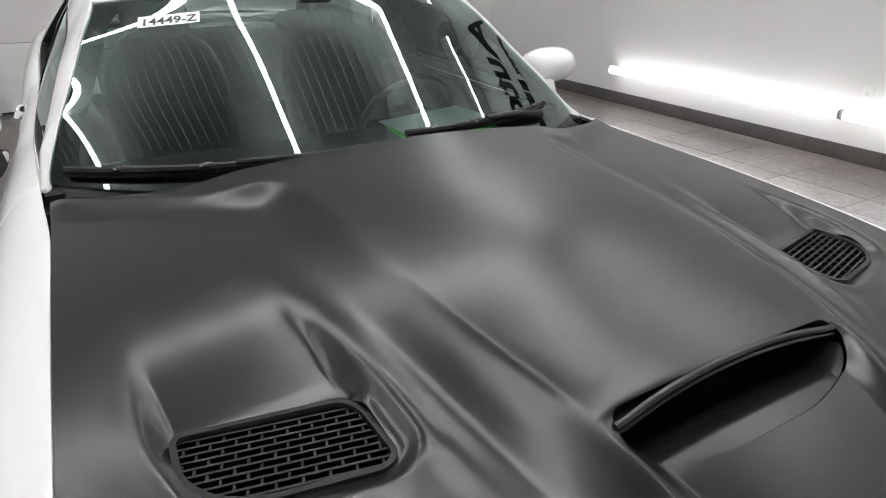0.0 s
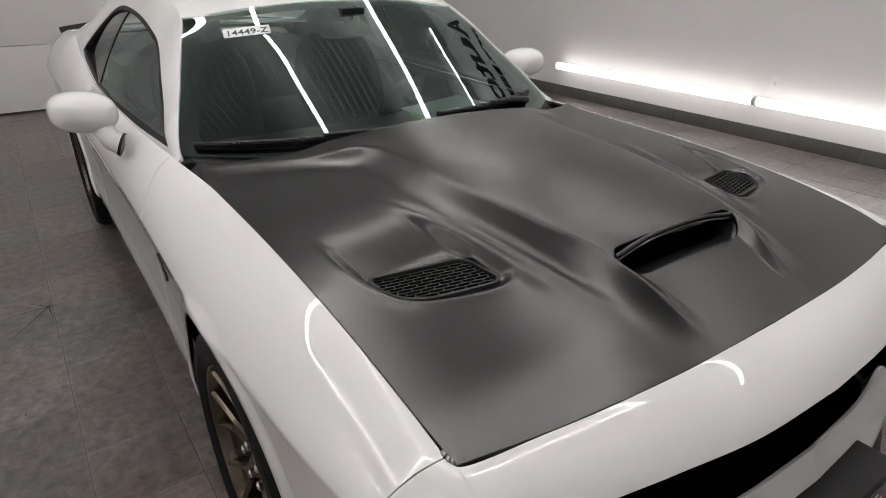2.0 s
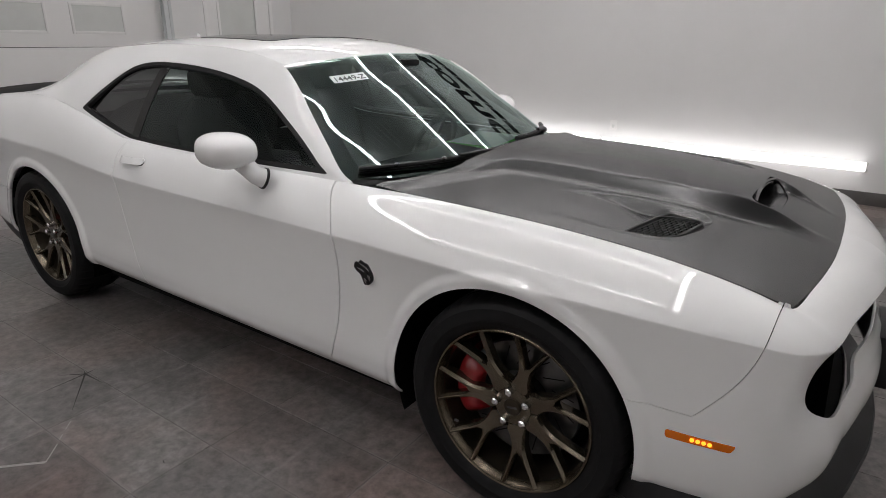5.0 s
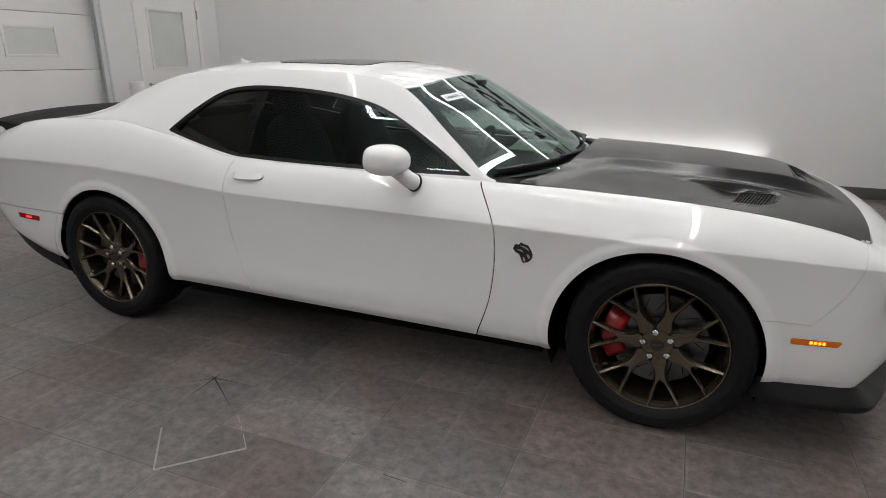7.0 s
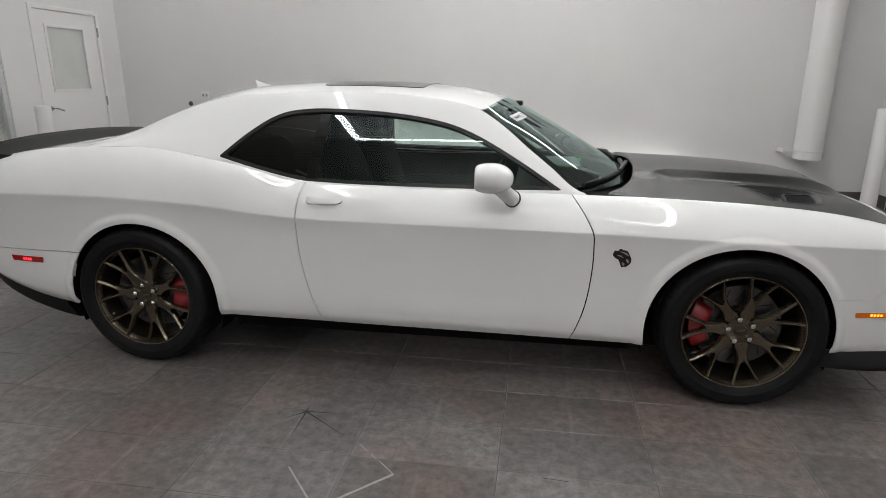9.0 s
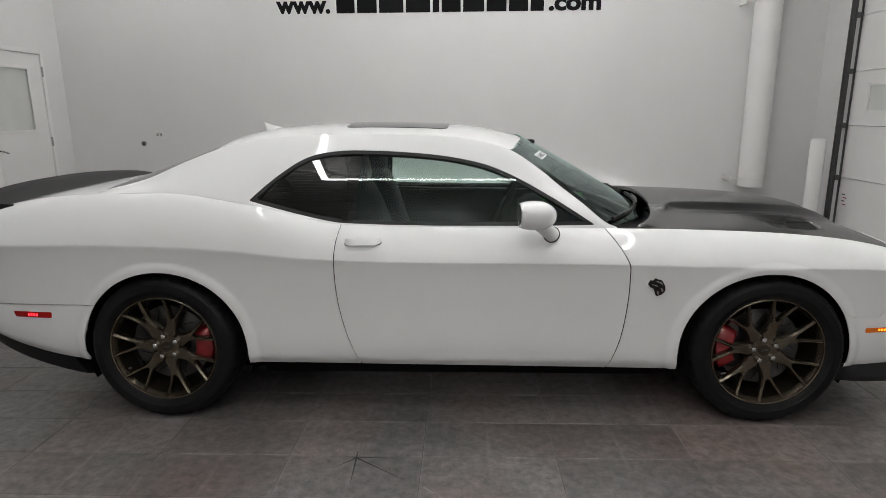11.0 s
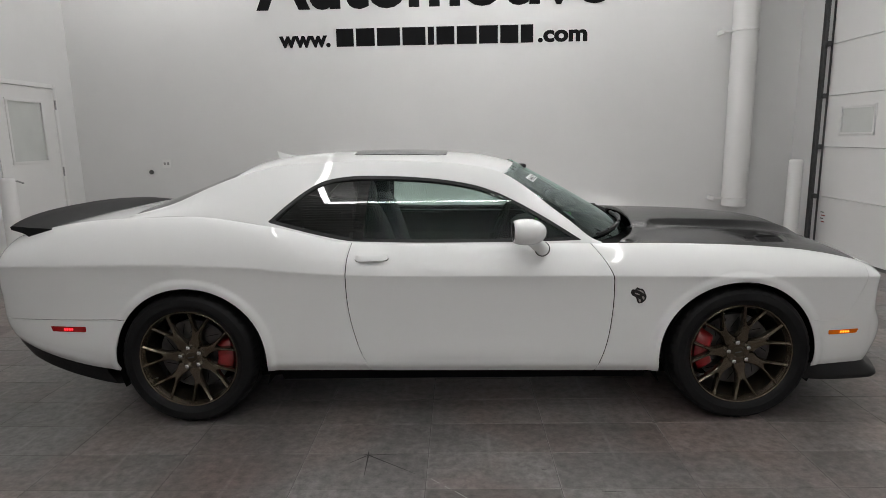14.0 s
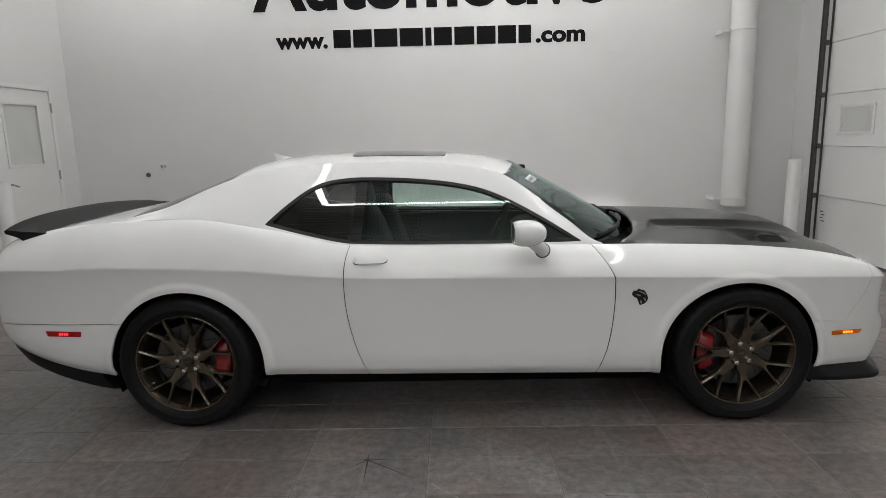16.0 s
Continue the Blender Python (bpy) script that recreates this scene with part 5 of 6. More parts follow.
# antenna fin
bm = bmesh.new()
rows = []
for t in np.linspace(0, 1, 10):
    x = -1.06 - 0.115 * t
    h = 0.052 * t ** 1.6 + 0.004
    w = 0.020 * (1 - 0.5 * t) + 0.004
    z0 = float(RC(x)) - 0.004
    rows.append([bm.verts.new((x - 0.02 * t * k, yy, z0 + zz)) for yy, zz, k in ((-w, 0, 0), (-w * 0.6, h * 0.5, 0.4), (0, h, 1), (w * 0.6, h * 0.5, 0.4), (w, 0, 0))])
for a, b in zip(rows, rows[1:]):
    for i in range(4):
        bm.faces.new((a[i], a[i + 1], b[i + 1], b[i]))
bm.faces.new(rows[0])
bm.faces.new(rows[-1][::-1])
part("antenna_fin", bm, WHITE, car, "white shark fin antenna")

# cowl and wipers
def cowl(u, v):
    u, v = np.broadcast_arrays(np.asarray(u, float), np.asarray(v, float))
    a = np.abs(v)
    xf, xb = HREAR(a) + 0.03, np.interp(a, [0, 0.4, 0.6, 0.72, 0.80], [1.05, 0.985, 0.87, 0.80, 0.72])
    return np.stack([xb + (xf - xb) * u, v, 0.972 - 0.030 * np.sin(np.clip(u, 0, 1) * math.pi) - 0.02 * u], -1)


sheet("cowl_panel", cowl, np.linspace(0, 1, 12), np.linspace(-0.80, 0.80, 60), [], BLACK, car, "black plastic cowl under the windscreen", out=upward, flange=0.02)
for q0, p0, q1, p1 in ((0.955, -0.95, 0.90, 0.0), (0.875, 0.03, 0.885, 0.76)):
    w = new("wiper")
    w.parent = car
    tagged(w, "black windscreen wiper at rest")
    pts = [screen(q0 + (q1 - q0) * t, p0 + (p1 - p0) * t) + np.array((0.008, 0, 0.013)) for t in np.linspace(0, 1, 14)]
    bm = bmesh.new()
    tube(bm, pts, [0.010] * 14, 8)
    part("blade_spine", bm, BLACK, w)
    bm = bmesh.new()
    tube(bm, [p - np.array((0, 0, 0.012)) for p in pts], [0.005] * 14, 6)
    part("rubber", bm, RUBBER, w)
    bm = bmesh.new()
    mid = pts[6]
    root = pts[13] + np.array((0.045, 0.03, -0.02)) if p0 < 0 else pts[13] + np.array((0.05, -0.05, -0.02))
    tube(bm, [mid + np.array((0.008, 0, 0.010)), (mid + root) / 2 + np.array((0.012, 0, 0.012)), root], [0.007, 0.010, 0.014], 10)
    part("arm", bm, BLACK, w)
    for t in (2, 5, 8, 11):
        bm = bmesh.new()
        ellipsoid(bm, pts[t] + np.array((0, 0, 0.004)), (0.009, 0.02, 0.009), 8, 6)
        part("clip", bm, GLOSSBLACK, w)

# ---- cabin ----
cab = new("cabin")
cab.parent = car
tagged(cab, "black car cabin behind glass")
bm = bmesh.new()
rows = []
for yy in np.linspace(-0.74, 0.74, 31):
    a = abs(yy) / 0.74
    hump = 0.025 * math.exp(-((yy - 0.37) / 0.16) ** 2)
    prof = [(1.02 - 0.20 * a ** 2, 0.955), (0.85 - 0.12 * a * a, 0.955), (0.62, 0.950 + hump), (0.47, 0.93 + hump), (0.42, 0.89), (0.45, 0.70), (0.50, 0.55), (0.9, 0.5)]
    rows.append([bm.verts.new((x, yy, z)) for x, z in prof])
for a, b in zip(rows, rows[1:]):
    for i in range(len(a) - 1):
        bm.faces.new((a[i], a[i + 1], b[i + 1], b[i]))
part("dashboard", bm, INTERIOR, cab, "black dashboard top", angle=60)
part("cabin_floor", boxes([((-1.6, -0.76, 0.28), (0.95, 0.76, 0.34)), ((-0.55, -0.12, 0.34), (0.5, 0.12, 0.62)), ((-1.95, -0.62, 0.34), (-1.3, 0.62, 0.98))], 0.02), INTERIOR, cab)
for sy in (1, -1):
    part("door_card", boxes([((-0.95, -0.80 if sy == 1 else 0.75, 0.35), (0.80, -0.75 if sy == 1 else 0.80, 0.965))], 0.02), INTERIOR, cab)


def seat(y):
    s = new("seat")
    s.parent = car
    tagged(s, "black leather sport seat")
    bm = bmesh.new()
    ellipsoid(bm, (-0.12, y, 0.52), (0.30, 0.25, 0.12), 20, 10, 3.2)
    part("cushion", bm, SEAT, s)
    bm = bmesh.new()
    ellipsoid(bm, (0, 0, 0.33), (0.10, 0.25, 0.36), 24, 14, 3.0)
    bmesh.ops.transform(bm, verts=bm.verts, matrix=pose(-0.38, y, 0.52, 0, -17, 0))
    part("backrest", bm, SEAT, s)
    bm = bmesh.new()
    ellipsoid(bm, (0, 0, 0.74), (0.06, 0.135, 0.095), 20, 10, 2.8)
    bmesh.ops.transform(bm, verts=bm.verts, matrix=pose(-0.38, y, 0.52, 0, -14, 0))
    part("headrest", bm, SEAT, s)


seat(-0.37)
seat(0.37)
bm = bmesh.new()
ellipsoid(bm, (-1.02, 0, 0.62), (0.24, 0.62, 0.12), 24, 10, 3)
ellipsoid(bm, (-1.27, 0, 0.88), (0.12, 0.60, 0.25), 24, 10, 3)
part("rear_bench", bm, SEAT, cab)
wheel_m = pose(0.30, 0.37, 0.90, 0, -66, 0)
bm = bmesh.new()
tube(bm, [wheel_m @ Vector((0.18 * math.cos(a), 0.18 * math.sin(a), 0)) for a in np.linspace(0, 2 * math.pi, 33)], 0.015, 8, False)
sw = part("steering_wheel", bm, INTERIOR, cab, "black leather steering wheel")
bm = bmesh.new()
box(bm, (-0.17, -0.018, -0.008), (0.17, 0.018, 0.008), 0.004)
box(bm, (-0.06, -0.07, -0.02), (0.06, 0.06, 0.02), 0.01)
box(bm, (-0.016, -0.17, -0.008), (0.016, 0, 0.008), 0.004)
bmesh.ops.transform(bm, verts=bm.verts, matrix=wheel_m)
part("spokes", bm, INTERIOR, sw)
sheet("headliner", roof, np.arange(-1.2, 0.26, 0.04), np.linspace(-0.98, 0.98, 24), [lambda u, v, p: -inside(SUN, u, p[..., 1])], HEADLINER, cab, "", out=upward, lift=-0.03, flange=0)
bm = bmesh.new()
ellipsoid(bm, (0.36, 0, 1.275), (0.022, 0.115, 0.034), 20, 10, 3)
rv = part("rear_view_mirror", bm, INTERIOR, cab, "black rear view mirror")
bm = bmesh.new()
tube(bm, [(0.365, 0, 1.29), (0.40, 0, 1.345)], 0.012, 8)
box(bm, (0.34, -0.05, 1.335), (0.45, 0.05, 1.362), 0.01)
part("mount", bm, INTERIOR, rv)

# papers on the dashboard top
pg = tagged(part("paper", boxes([((-0.125, -0.155, 0), (0.125, 0.155, 0.003))], 0.001), GREENPAPER, None), "bright green paper sheet lying on the dashboard", "paper")
pg.matrix_basis = pose(0.685, 0.285, 0.975, 3, 1, -9)
pw = tagged(part("paper", boxes([((-0.125, -0.155, 0), (0.125, 0.155, 0.0015))], 0.0005), PAPER, None), "white paper sheet on the green one", "paper")
pw.matrix_basis = pose(0.68, 0.295, 0.981, 3, 1, 4)


# stock sticker on the windscreen
def text_mesh(body_text, size, material, thick=0.0, offset=0.0, align="CENTER"):
    cu = bpy.data.curves.new("lettering", "FONT")
    cu.body, cu.size, cu.extrude, cu.offset, cu.align_x = body_text, size, thick, offset, align
    cu.resolution_u = 4
    ob = new("lettering", cu)
    bpy.context.view_layer.update()
    me = bpy.data.meshes.new_from_object(ob.evaluated_get(bpy.context.evaluated_depsgraph_get()))
    bpy.data.objects.remove(ob)
    me.materials.clear()
    me.materials.append(material)
    return me


def on_screen(q, p, up=0.003):
    e = 1e-3
    a = screen(q, p)
    du, dv = screen(q + e, p) - screen(q - e, p), screen(q, p + e) - screen(q, p - e)
    x, dn = Vector(dv).normalized(), Vector(du).normalized()
    n = x.cross(-dn).normalized()
    y = n.cross(x)
    m = Matrix((x, y, n)).transposed().to_4x4()
    m.translation = Vector(a) + n * up
    return m


st = tagged(part("sticker", boxes([((-0.082, -0.025, 0), (0.082, 0.025, 0.0006))]), PAPER, None, smooth=False), "small white stock number sticker on the windscreen", "sticker")
st.matrix_basis = on_screen(0.205, -0.665, -0.0030)
tx = new("number", text_mesh("14449-Z", 0.043, INK, 0.0002, 0.0006))
tx.parent = st
tx.matrix_basis = pose(0, -0.017, 0.0009)

# ---- room things ----
sign = thing("wall_lettering", "large black lettering on the white wall", "sign")
SY_ = WALL_Y - 0.004


def wall_text(text, x0, x1, z, size, offset):
    me = text_mesh(text, size, LETTER, 0.003, offset, "LEFT")
    xs = [v.co.x for v in me.vertices]
    k = (x1 - x0) / (max(xs) - min(xs))
    m = Matrix.Translation((x0 - min(xs) * k, SY_, z)) @ pose(0, 0, 0, 90) @ Matrix.Diagonal((k, 1, 1, 1))
    # one object for each letter: islands that overlap along the line belong together
    root = list(range(len(me.vertices)))

    def find(a):
        while root[a] != a:
            root[a] = root[root[a]]
            a = root[a]
        return a
    for e in me.edges:
        a, b = find(e.vertices[0]), find(e.vertices[1])
        root[a] = b
    isles = {}
    for i in range(len(root)):
        isles.setdefault(find(i), []).append(i)
    runs = []
    for ids in sorted(isles.values(), key=lambda q: min(xs[i] for i in q)):
        lo, hi = min(xs[i] for i in ids), max(xs[i] for i in ids)
        if runs and lo < runs[-1][1] - 0.5 * min(hi - lo, runs[-1][1] - runs[-1][0]):
            runs[-1] = (runs[-1][0], max(hi, runs[-1][1]), runs[-1][2] + ids)
        else:
            runs.append((lo, hi, ids))
    for lo, hi, ids in runs:
        pos = {v: n for n, v in enumerate(ids)}
        faces = [[pos[v] for v in p.vertices] for p in me.polygons if p.vertices[0] in pos]
        ob = link_mesh("letter", [me.vertices[v].co for v in ids], faces, LETTER, sign, smooth=False)
        ob.matrix_basis = m


wall_text("www.", -2.402, -1.70, 2.783, 0.285, 0.012)
wall_text(".com", 1.105, 1.766, 2.783, 0.285, 0.012)
wall_text("Automotive", -2.681, 2.052, 3.288, 0.96, 0.028)
# the firm's name as plain bars
edge = -1.634
for w in (0.268, 0.285, 0.345, 0.345, 0.115, 0.275, 0.300, 0.285, 0.275, 0.200):
    part("name_bar", boxes([((edge + 0.016, SY_ - 0.003, 2.771), (edge + w - 0.016, SY_ + 0.003, 3.004))], 0.002), LETTER, sign, smooth=False)
    edge += w
# personnel door in the end wall
dr = thing("door_1", "closed white metal door with a frosted window", "door", kind="structure")
X = WALL_L
part("frame", boxes([((X - 0.12, DOOR_Y0, 0), (X + 0.015, DOOR_Y0 + 0.055, DOOR_Z)), ((X - 0.12, DOOR_Y1 - 0.055, 0), (X + 0.015, DOOR_Y1, DOOR_Z)),
                     ((X - 0.12, DOOR_Y0 + 0.055, DOOR_Z - 0.055), (X + 0.015, DOOR_Y1 - 0.055, DOOR_Z))], 0.004), DOORPAINT, dr)
L0, L1 = DOOR_Y0 + 0.060, DOOR_Y1 - 0.060
WY0, WY1, WZ0, WZ1 = 3.21, 3.83, 1.33, 2.08
part("leaf", boxes([((X - 0.05, L0, 0.01), (X - 0.005, WY0, DOOR_Z - 0.06)), ((X - 0.05, WY1, 0.01), (X - 0.005, L1, DOOR_Z - 0.06)),
                    ((X - 0.05, WY0, 0.01), (X - 0.005, WY1, WZ0)), ((X - 0.05, WY0, WZ1), (X - 0.005, WY1, DOOR_Z - 0.06))]), DOORPAINT, dr, "white door leaf", smooth=False)
part("back_panel", boxes([((X - 0.2, DOOR_Y0, 0), (X - 0.13, DOOR_Y1, DOOR_Z))]), WALLPAINT, dr)
part("pane", boxes([((X - 0.036, WY0, WZ0), (X - 0.024, WY1, WZ1))]), FROST, dr, "frosted pale green window pane", smooth=False)
bm = bmesh.new()
for lo, hi in (((X - 0.006, WY0 - 0.025, WZ0 - 0.025), (X + 0.006, WY0 + 0.012, WZ1 + 0.025)), ((X - 0.006, WY1 - 0.012, WZ0 - 0.025), (X + 0.006, WY1 + 0.025, WZ1 + 0.025)),
               ((X - 0.006, WY0, WZ0 - 0.025), (X + 0.006, WY1, WZ0 + 0.012)), ((X - 0.006, WY0, WZ1 - 0.012), (X + 0.006, WY1, WZ1 + 0.025))):
    box(bm, lo, hi, 0.003)
part("window_bead", bm, DOORPAINT, dr)
for zz in (0.28, 1.18, 2.055):
    bm = bmesh.new()
    tube(bm, [(X + 0.012, L1 + 0.012, zz - 0.06), (X + 0.012, L1 + 0.012, zz + 0.06)], 0.011, 10)
    part("hinge", bm, STEEL, dr, "steel hinge")
bm = bmesh.new()
lathe(bm, [(0.0, -0.02), (0.026, -0.02), (0.026, -0.012), (0.012, -0.008), (0.010, 0.02)], 20, pose(X + 0.010, L0 + 0.075, 1.115, 0, 0, 90))
tube(bm, [(X + 0.05, L0 + 0.075, 1.115), (X + 0.055, L0 + 0.10, 1.115), (X + 0.055, L0 + 0.20, 1.083)], 0.010, 10)
part("lever_handle", bm, STEEL, dr, "steel lever handle")


# sectional garage doors
def garage_door(name, x, face, y0, y1, label, inset):
    """face: +1 when the room lies towards +x."""
    g = thing(name, label, "garage door", kind="structure")
    h = 0.625
    n = 7
    for i in range(n):
        z0 = 0.02 + i * h
        lift = 0.06
        p = part("section", boxes([((x - face * 0.10, y0 - 0.02, z0 + (lift if i else 0) + 0.002), (x - face * 0.05, y1 + 0.02, min(z0 + lift + h - 0.003, GAR_Z + 0.05)))], 0.004), DOORPAINT, g)
        if i == 2:
            for k in range(5):
                c = y1 - inset - k * 0.88
                if c - 0.315 < y0:
                    break
                bm = boxes([((x - face * 0.052, c - 0.315, z0 + 0.205), (x - face * 0.038, c - 0.285, z0 + 0.545)), ((x - face * 0.052, c + 0.285, z0 + 0.205), (x - face * 0.038, c + 0.315, z0 + 0.545)),
                            ((x - face * 0.052, c - 0.285, z0 + 0.205), (x - face * 0.038, c + 0.285, z0 + 0.235)), ((x - face * 0.052, c - 0.285, z0 + 0.515), (x - face * 0.038, c + 0.285, z0 + 0.545))], 0.003)
                wf = part("window", bm, DOORPAINT, p)
                part("pane", boxes([((x - face * 0.0495, c - 0.285, z0 + 0.235), (x - face * 0.046, c + 0.285, z0 + 0.515))]), FROST, wf, smooth=False)
    for yy, s in ((y0, -1), (y1, 1)):
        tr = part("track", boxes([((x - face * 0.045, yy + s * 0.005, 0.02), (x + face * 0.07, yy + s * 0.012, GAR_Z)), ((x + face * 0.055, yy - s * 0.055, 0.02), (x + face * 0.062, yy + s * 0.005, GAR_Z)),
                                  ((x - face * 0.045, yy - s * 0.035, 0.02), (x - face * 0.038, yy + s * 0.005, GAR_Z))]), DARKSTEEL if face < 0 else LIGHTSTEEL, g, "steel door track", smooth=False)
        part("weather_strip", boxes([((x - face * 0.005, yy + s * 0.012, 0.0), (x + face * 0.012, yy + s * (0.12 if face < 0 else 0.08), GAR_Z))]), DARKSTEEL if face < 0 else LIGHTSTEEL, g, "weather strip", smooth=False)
        for i in range(n + 1):
            zz = 0.08 + i * h
            if zz > GAR_Z - 0.05 or face > 0:
                continue
            bm = bmesh.new()
            box(bm, (x - 0.045 if face < 0 else x + 0.0, yy - s * 0.07, zz - 0.03), (x - 0.0 if face < 0 else x + 0.045, yy - s * 0.005, zz + 0.03), 0.004)
            tube(bm, [(x + face * 0.025, yy - s * 0.06, zz), (x + face * 0.025, yy + s * 0.02, zz)], 0.018, 10)
            part("roller_bracket", bm, DARKSTEEL, tr)
    return g


garage_door("door_2", WALL_L, 1, GAR_L0, GAR_L1, "white sectional garage door with small windows", 0.835)
gr = garage_door("door_3", WALL_R, -1, GAR_R0, GAR_R1, "white sectional garage door beside the wall lettering", 0.64)
for k in range(4):
    part("warning_mark", boxes([((WALL_R + 0.046, GAR_R1 - 0.16 - 0.03 * (k % 2), 0.50 - 0.04 * k), (WALL_R + 0.0495, GAR_R1 - 0.10 - 0.02 * (k % 2), 0.512 - 0.04 * k))]), RED if k % 2 else INK, gr, smooth=False)

# wall pipe, bollards, socket, button
pp = thing("wall_pipe", "wrapped white pipe strapped upright to the wall", "pipe")
PX, PY, PR = 3.775, 4.31, 0.158
bm = bmesh.new()
n = 28
rows = []
zz = 0.55
rng = random.Random(3)
while zz < CEIL - 0.02:
    rr = PR + rng.uniform(-0.0012, 0.0012)
    rows.append([bm.verts.new((PX + rr * math.cos(2 * math.pi * i / n), PY + rr * math.sin(2 * math.pi * i / n), min(zz + 0.008 * math.sin(2 * math.pi * i / n), CEIL - 0.02))) for i in range(n)])
    zz += 0.05
for a, b in zip(rows, rows[1:]):
    for i in range(n):
        bm.faces.new((a[i], a[(i + 1) % n], b[(i + 1) % n], b[i]))
bm.faces.new(rows[0])
part("pipe", bm, DOORPAINT, pp, angle=60)
for zz in (0.645, 2.825):
    bm = bmesh.new()
    tube(bm, [(PX + (PR + 0.004) * math.cos(a), PY + (PR + 0.004) * math.sin(a), zz) for a in np.linspace(0, 2 * math.pi, 33)], 0.008, 6, False)
    st_ = part("strap", bm, DOORPAINT, pp)
    part("bracket", boxes([((PX - PR - 0.11, PY - 0.02, zz - 0.012), (PX - PR, PY + 0.0, zz + 0.012)), ((PX - PR - 0.13, PY - 0.03, zz - 0.03), (PX - PR - 0.11, WALL_Y, zz + 0.03))], 0.003), DOORPAINT, st_)


def bollard(x, y, h, r):
    b = thing("bollard", "white round-topped steel bollard guarding the door", "bollard", "bollards")
    bm = bmesh.new()
    n = 28
    prof = [(r, 0.0), (r, h - 0.03), (r * 0.96, h - 0.012), (r * 0.8, h - 0.002), (0.0, h + 0.004)]
    rows = [[bm.verts.new((x + q * math.cos(2 * math.pi * i / n), y + q * math.sin(2 * math.pi * i / n), z)) for i in range(n)] for q, z in prof[:-1]]
    for a, c in zip(rows, rows[1:]):
        for i in range(n):
            bm.faces.new((a[i], a[(i + 1) % n], c[(i + 1) % n], c[i]))
    bm.faces.new(rows[-1])
    part("post", bm, DOORPAINT, b, angle=60)


bollard(4.27, 3.75, 1.18, 0.083)
bollard(-4.99, 2.55, 1.185, 0.084)
so = thing("wall_socket", "white double wall socket", "socket")
part("cover", boxes([((-4.175, WALL_Y - 0.008, 1.185), (-4.06, WALL_Y, 1.30))], 0.003), DOORPAINT, so)
for yy in (-4.143, -4.093):
    part("outlet", boxes([((yy - 0.014, WALL_Y - 0.011, 1.225), (yy + 0.014, WALL_Y - 0.007, 1.262))], 0.004), STEEL, so)
hk = thing("wall_button", "small round dark metal knob on the wall", "knob")
bm = bmesh.new()
lathe(bm, [(0.0, 0.03), (0.02, 0.028), (0.03, 0.015), (0.032, 0.0)], 20, pose(-4.347, WALL_Y, 1.127))
part("knob", bm, DARKSTEEL, hk)
so2 = thing("wall_socket", "white wall socket above the tube light", "socket")
part("cover", boxes([((-0.16, WALL_Y - 0.008, 0.485), (-0.08, WALL_Y, 0.60))], 0.003), DOORPAINT, so2)
part("outlet", boxes([((-0.135, WALL_Y - 0.011, 0.515), (-0.105, WALL_Y - 0.007, 0.55))], 0.004), FROST, so2)

# worn marks on the floor: taped square, cracked star, scratches
WORN = mat("worn_white_line", (0.36, 0.35, 0.33), 0.6, mottle=0.3, scale=60)
SCRATCH = mat("dark_scratch", (0.03, 0.028, 0.027), 0.7)
tp = thing("floor_marking", "faint worn white square line on the floor tiles", "marking")
for a, b, w in (((0.045, -1.668), (-0.19, -1.905), 0.011), ((-0.377, -1.687), (-0.19, -1.905), 0.007), ((0.045, -1.668), (-0.03, -1.595), 0.004),
                ((-0.05, -1.58), (-0.075, -1.556), 0.003), ((-0.10, -1.533), (-0.14, -1.495), 0.003)):
    a, b = Vector((*a, 0)), Vector((*b, 0))
    d = (b - a).normalized()
    s = Vector((-d.y, d.x, 0)) * w / 2
    bm = bmesh.new()
    vs = [bm.verts.new(q) for q in (a - s, b - s, b + s, a + s)]
    f = bm.faces.new(vs)
    r = bmesh.ops.extrude_face_region(bm, geom=[f])
    bmesh.ops.translate(bm, verts=[v for v in r["geom"] if isinstance(v, bmesh.types.BMVert)], vec=(0, 0, 0.0012))
    part("line", bm, WORN, tp, smooth=False)
ck = thing("floor_crack", "small star-shaped chip in the floor tiles", "crack")
for ang, ln in ((3, 0.14), (95, 0.05), (222, 0.11), (272, 0.20), (325, 0.30), (160, 0.03)):
    a = math.radians(ang)
    d = Vector((math.cos(a), math.sin(a), 0))
    s = Vector((-d.y, d.x, 0))
    o = Vector((-0.46, -1.283, 0.0006))
    bm = bmesh.new()
    bm.faces.new([bm.verts.new(q) for q in (o + s * 0.004, o - s * 0.004, o + d * ln - s * 0.0006, o + d * ln + s * 0.0006)])
    part("ray", bm, SCRATCH, ck, smooth=False)
for x, y, ang, ln in ((0.62, -1.60, -4, 0.10), (0.38, -1.42, -20, 0.02)):
    sc = thing("floor_scratch", "short dark scratch on a floor tile", "scratch")
    a = math.radians(ang)
    d = Vector((math.cos(a), math.sin(a), 0)) * ln
    s = Vector((-d.y, d.x, 0)).normalized() * 0.0016
    o = Vector((x, y, 0.0006))
    bm = bmesh.new()
    bm.faces.new([bm.verts.new(q) for q in (o - s, o + d - s, o + d + s, o + s)])
    part("mark", bm, SCRATCH, sc, smooth=False)


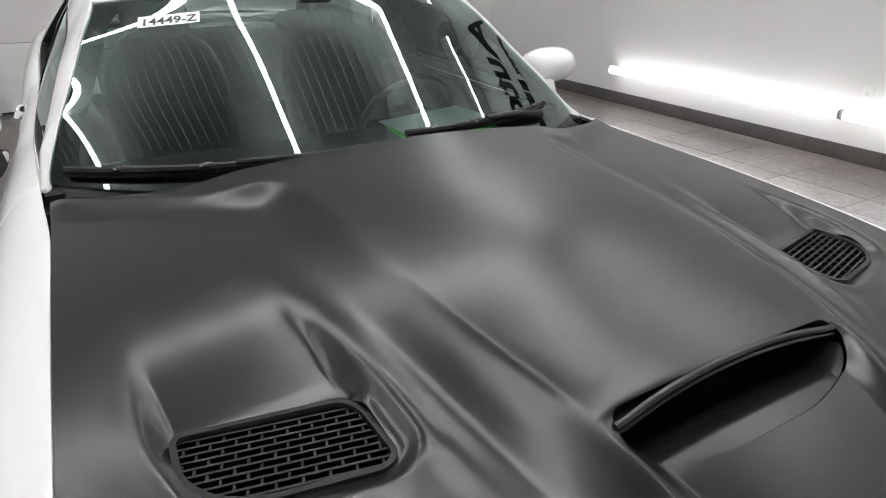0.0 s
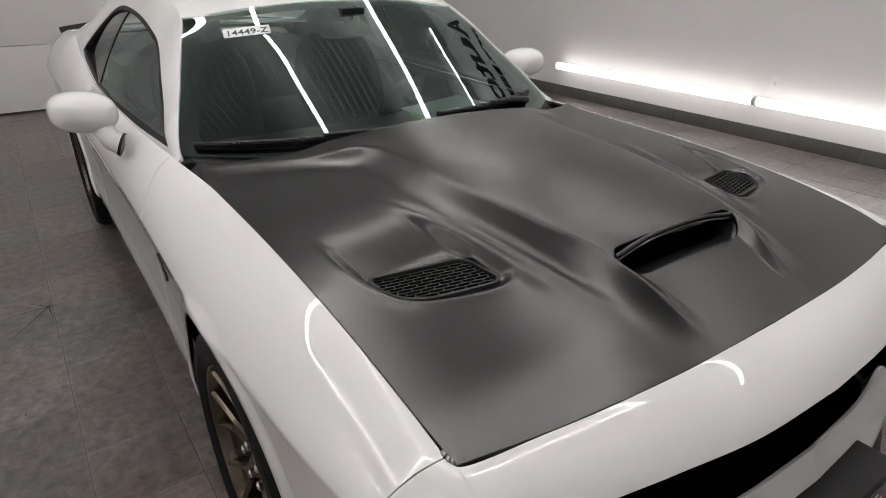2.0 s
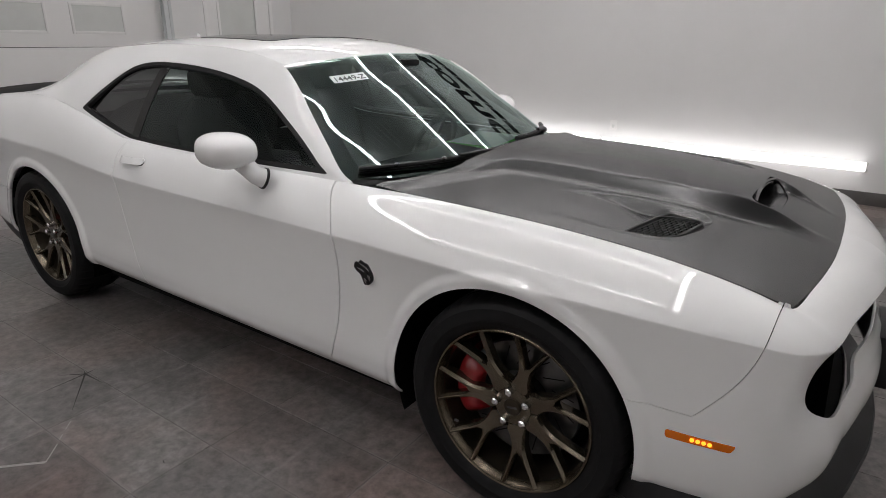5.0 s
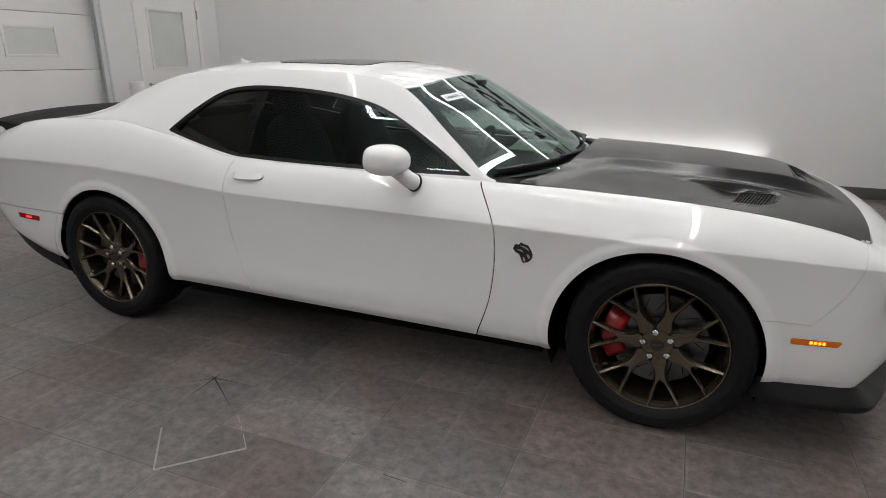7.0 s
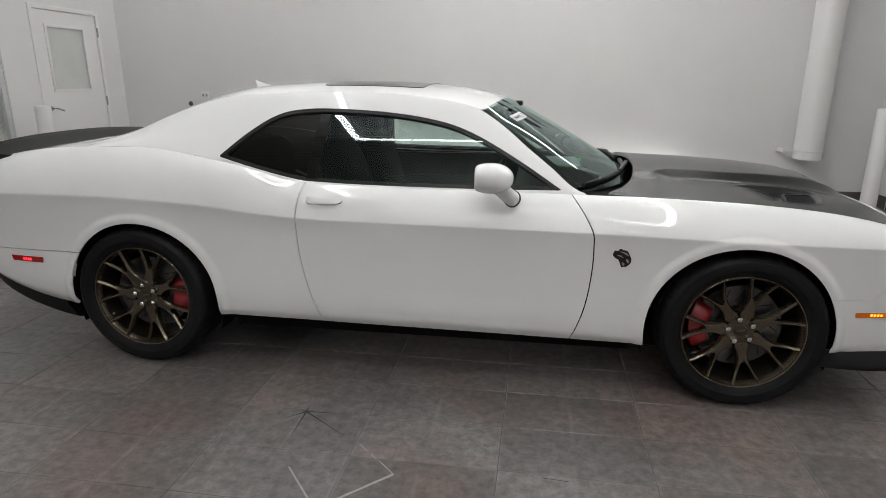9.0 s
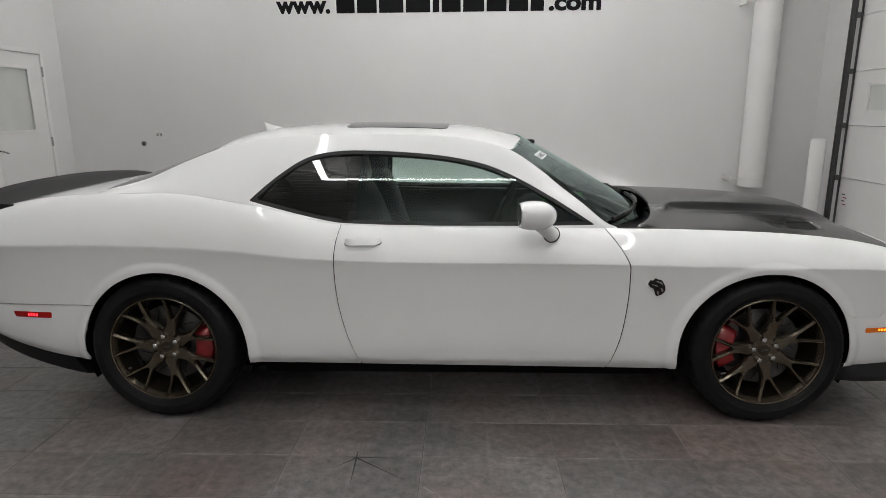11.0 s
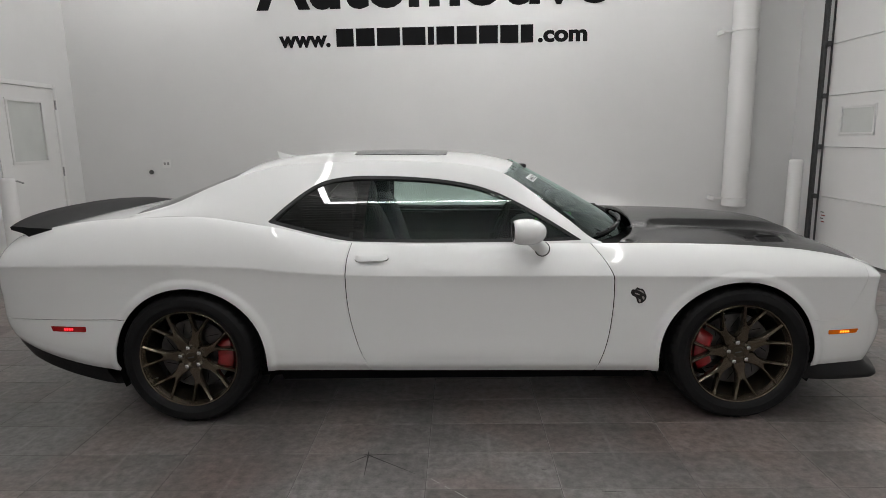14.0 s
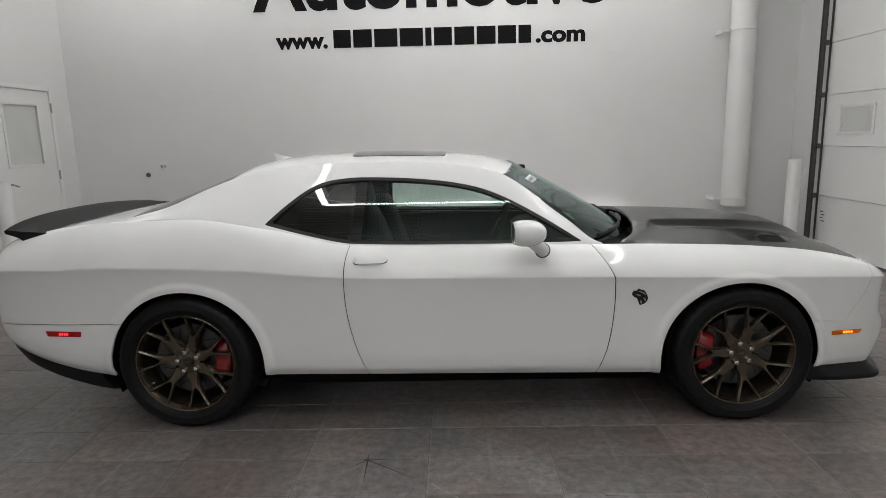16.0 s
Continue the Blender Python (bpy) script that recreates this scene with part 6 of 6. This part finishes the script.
# ---- floor: slate tiles on grout ----
tagged(part("floor", boxes([((WALL_L - 0.2, WALL_B - 0.2, -0.15), (WALL_R + 0.2, WALL_Y + 0.2, -0.0025))]), GROUT, None, smooth=False),
       "dark slate tile floor with thin grout joints", "floor", kind="structure")
floor = bpy.data.objects["floor"]
TX_, TY_, TX0, TY0 = 0.607, 0.3117, 0.445, -0.955
GJ = 0.0018


def tile_mesh():
    bm = boxes([((-TX_ / 2 + GJ, -TY_ / 2 + GJ, -0.010), (TX_ / 2 - GJ, TY_ / 2 - GJ, 0.0))])
    top = [e for e in bm.edges if all(v.co.z > -0.001 for v in e.verts)]
    bmesh.ops.bevel(bm, geom=top, offset=0.0016, segments=1, affect="EDGES")
    me = bpy.data.meshes.new("tile")
    bm.to_mesh(me)
    bm.free()
    me.materials.append(TILE)
    return me


TILE_MESH = tile_mesh()
rest_v, rest_f = [], []
rng = random.Random(5)
base_v = [v.co.copy() for v in TILE_MESH.vertices]
base_f = [list(p.vertices) for p in TILE_MESH.polygons]
near_count = 0
for i in range(math.floor((WALL_L - TX0) / TX_), math.ceil((WALL_R - TX0) / TX_)):
    for j in range(math.floor((WALL_B - TY0) / TY_), math.ceil((WALL_Y - TY0) / TY_)):
        cx, cy = TX0 + (i + 0.5) * TX_, TY0 + (j + 0.5) * TY_
        dz = rng.uniform(-0.0007, 0.0)
        if -3.3 < cx < 3.4 and -3.2 < cy < 1.2 or (-5.6 < cx <= -3.3 and -2.2 < cy < 0.6):
            t = new("tile", TILE_MESH)
            t.matrix_basis = pose(cx, cy, dz, rng.uniform(-0.06, 0.06), rng.uniform(-0.04, 0.04), 180 * rng.randint(0, 1))
            t.parent = floor
            near_count += 1
        else:
            o = len(rest_v)
            rest_v += [(min(max(v.x + cx, WALL_L), WALL_R), min(max(v.y + cy, WALL_B), WALL_Y), v.z + dz) for v in base_v]
            rest_f += [[k + o for k in f] for f in base_f]
ob = link_mesh("tiles", rest_v, rest_f, TILE, floor, smooth=False)
tagged(ob, kind="stuff")
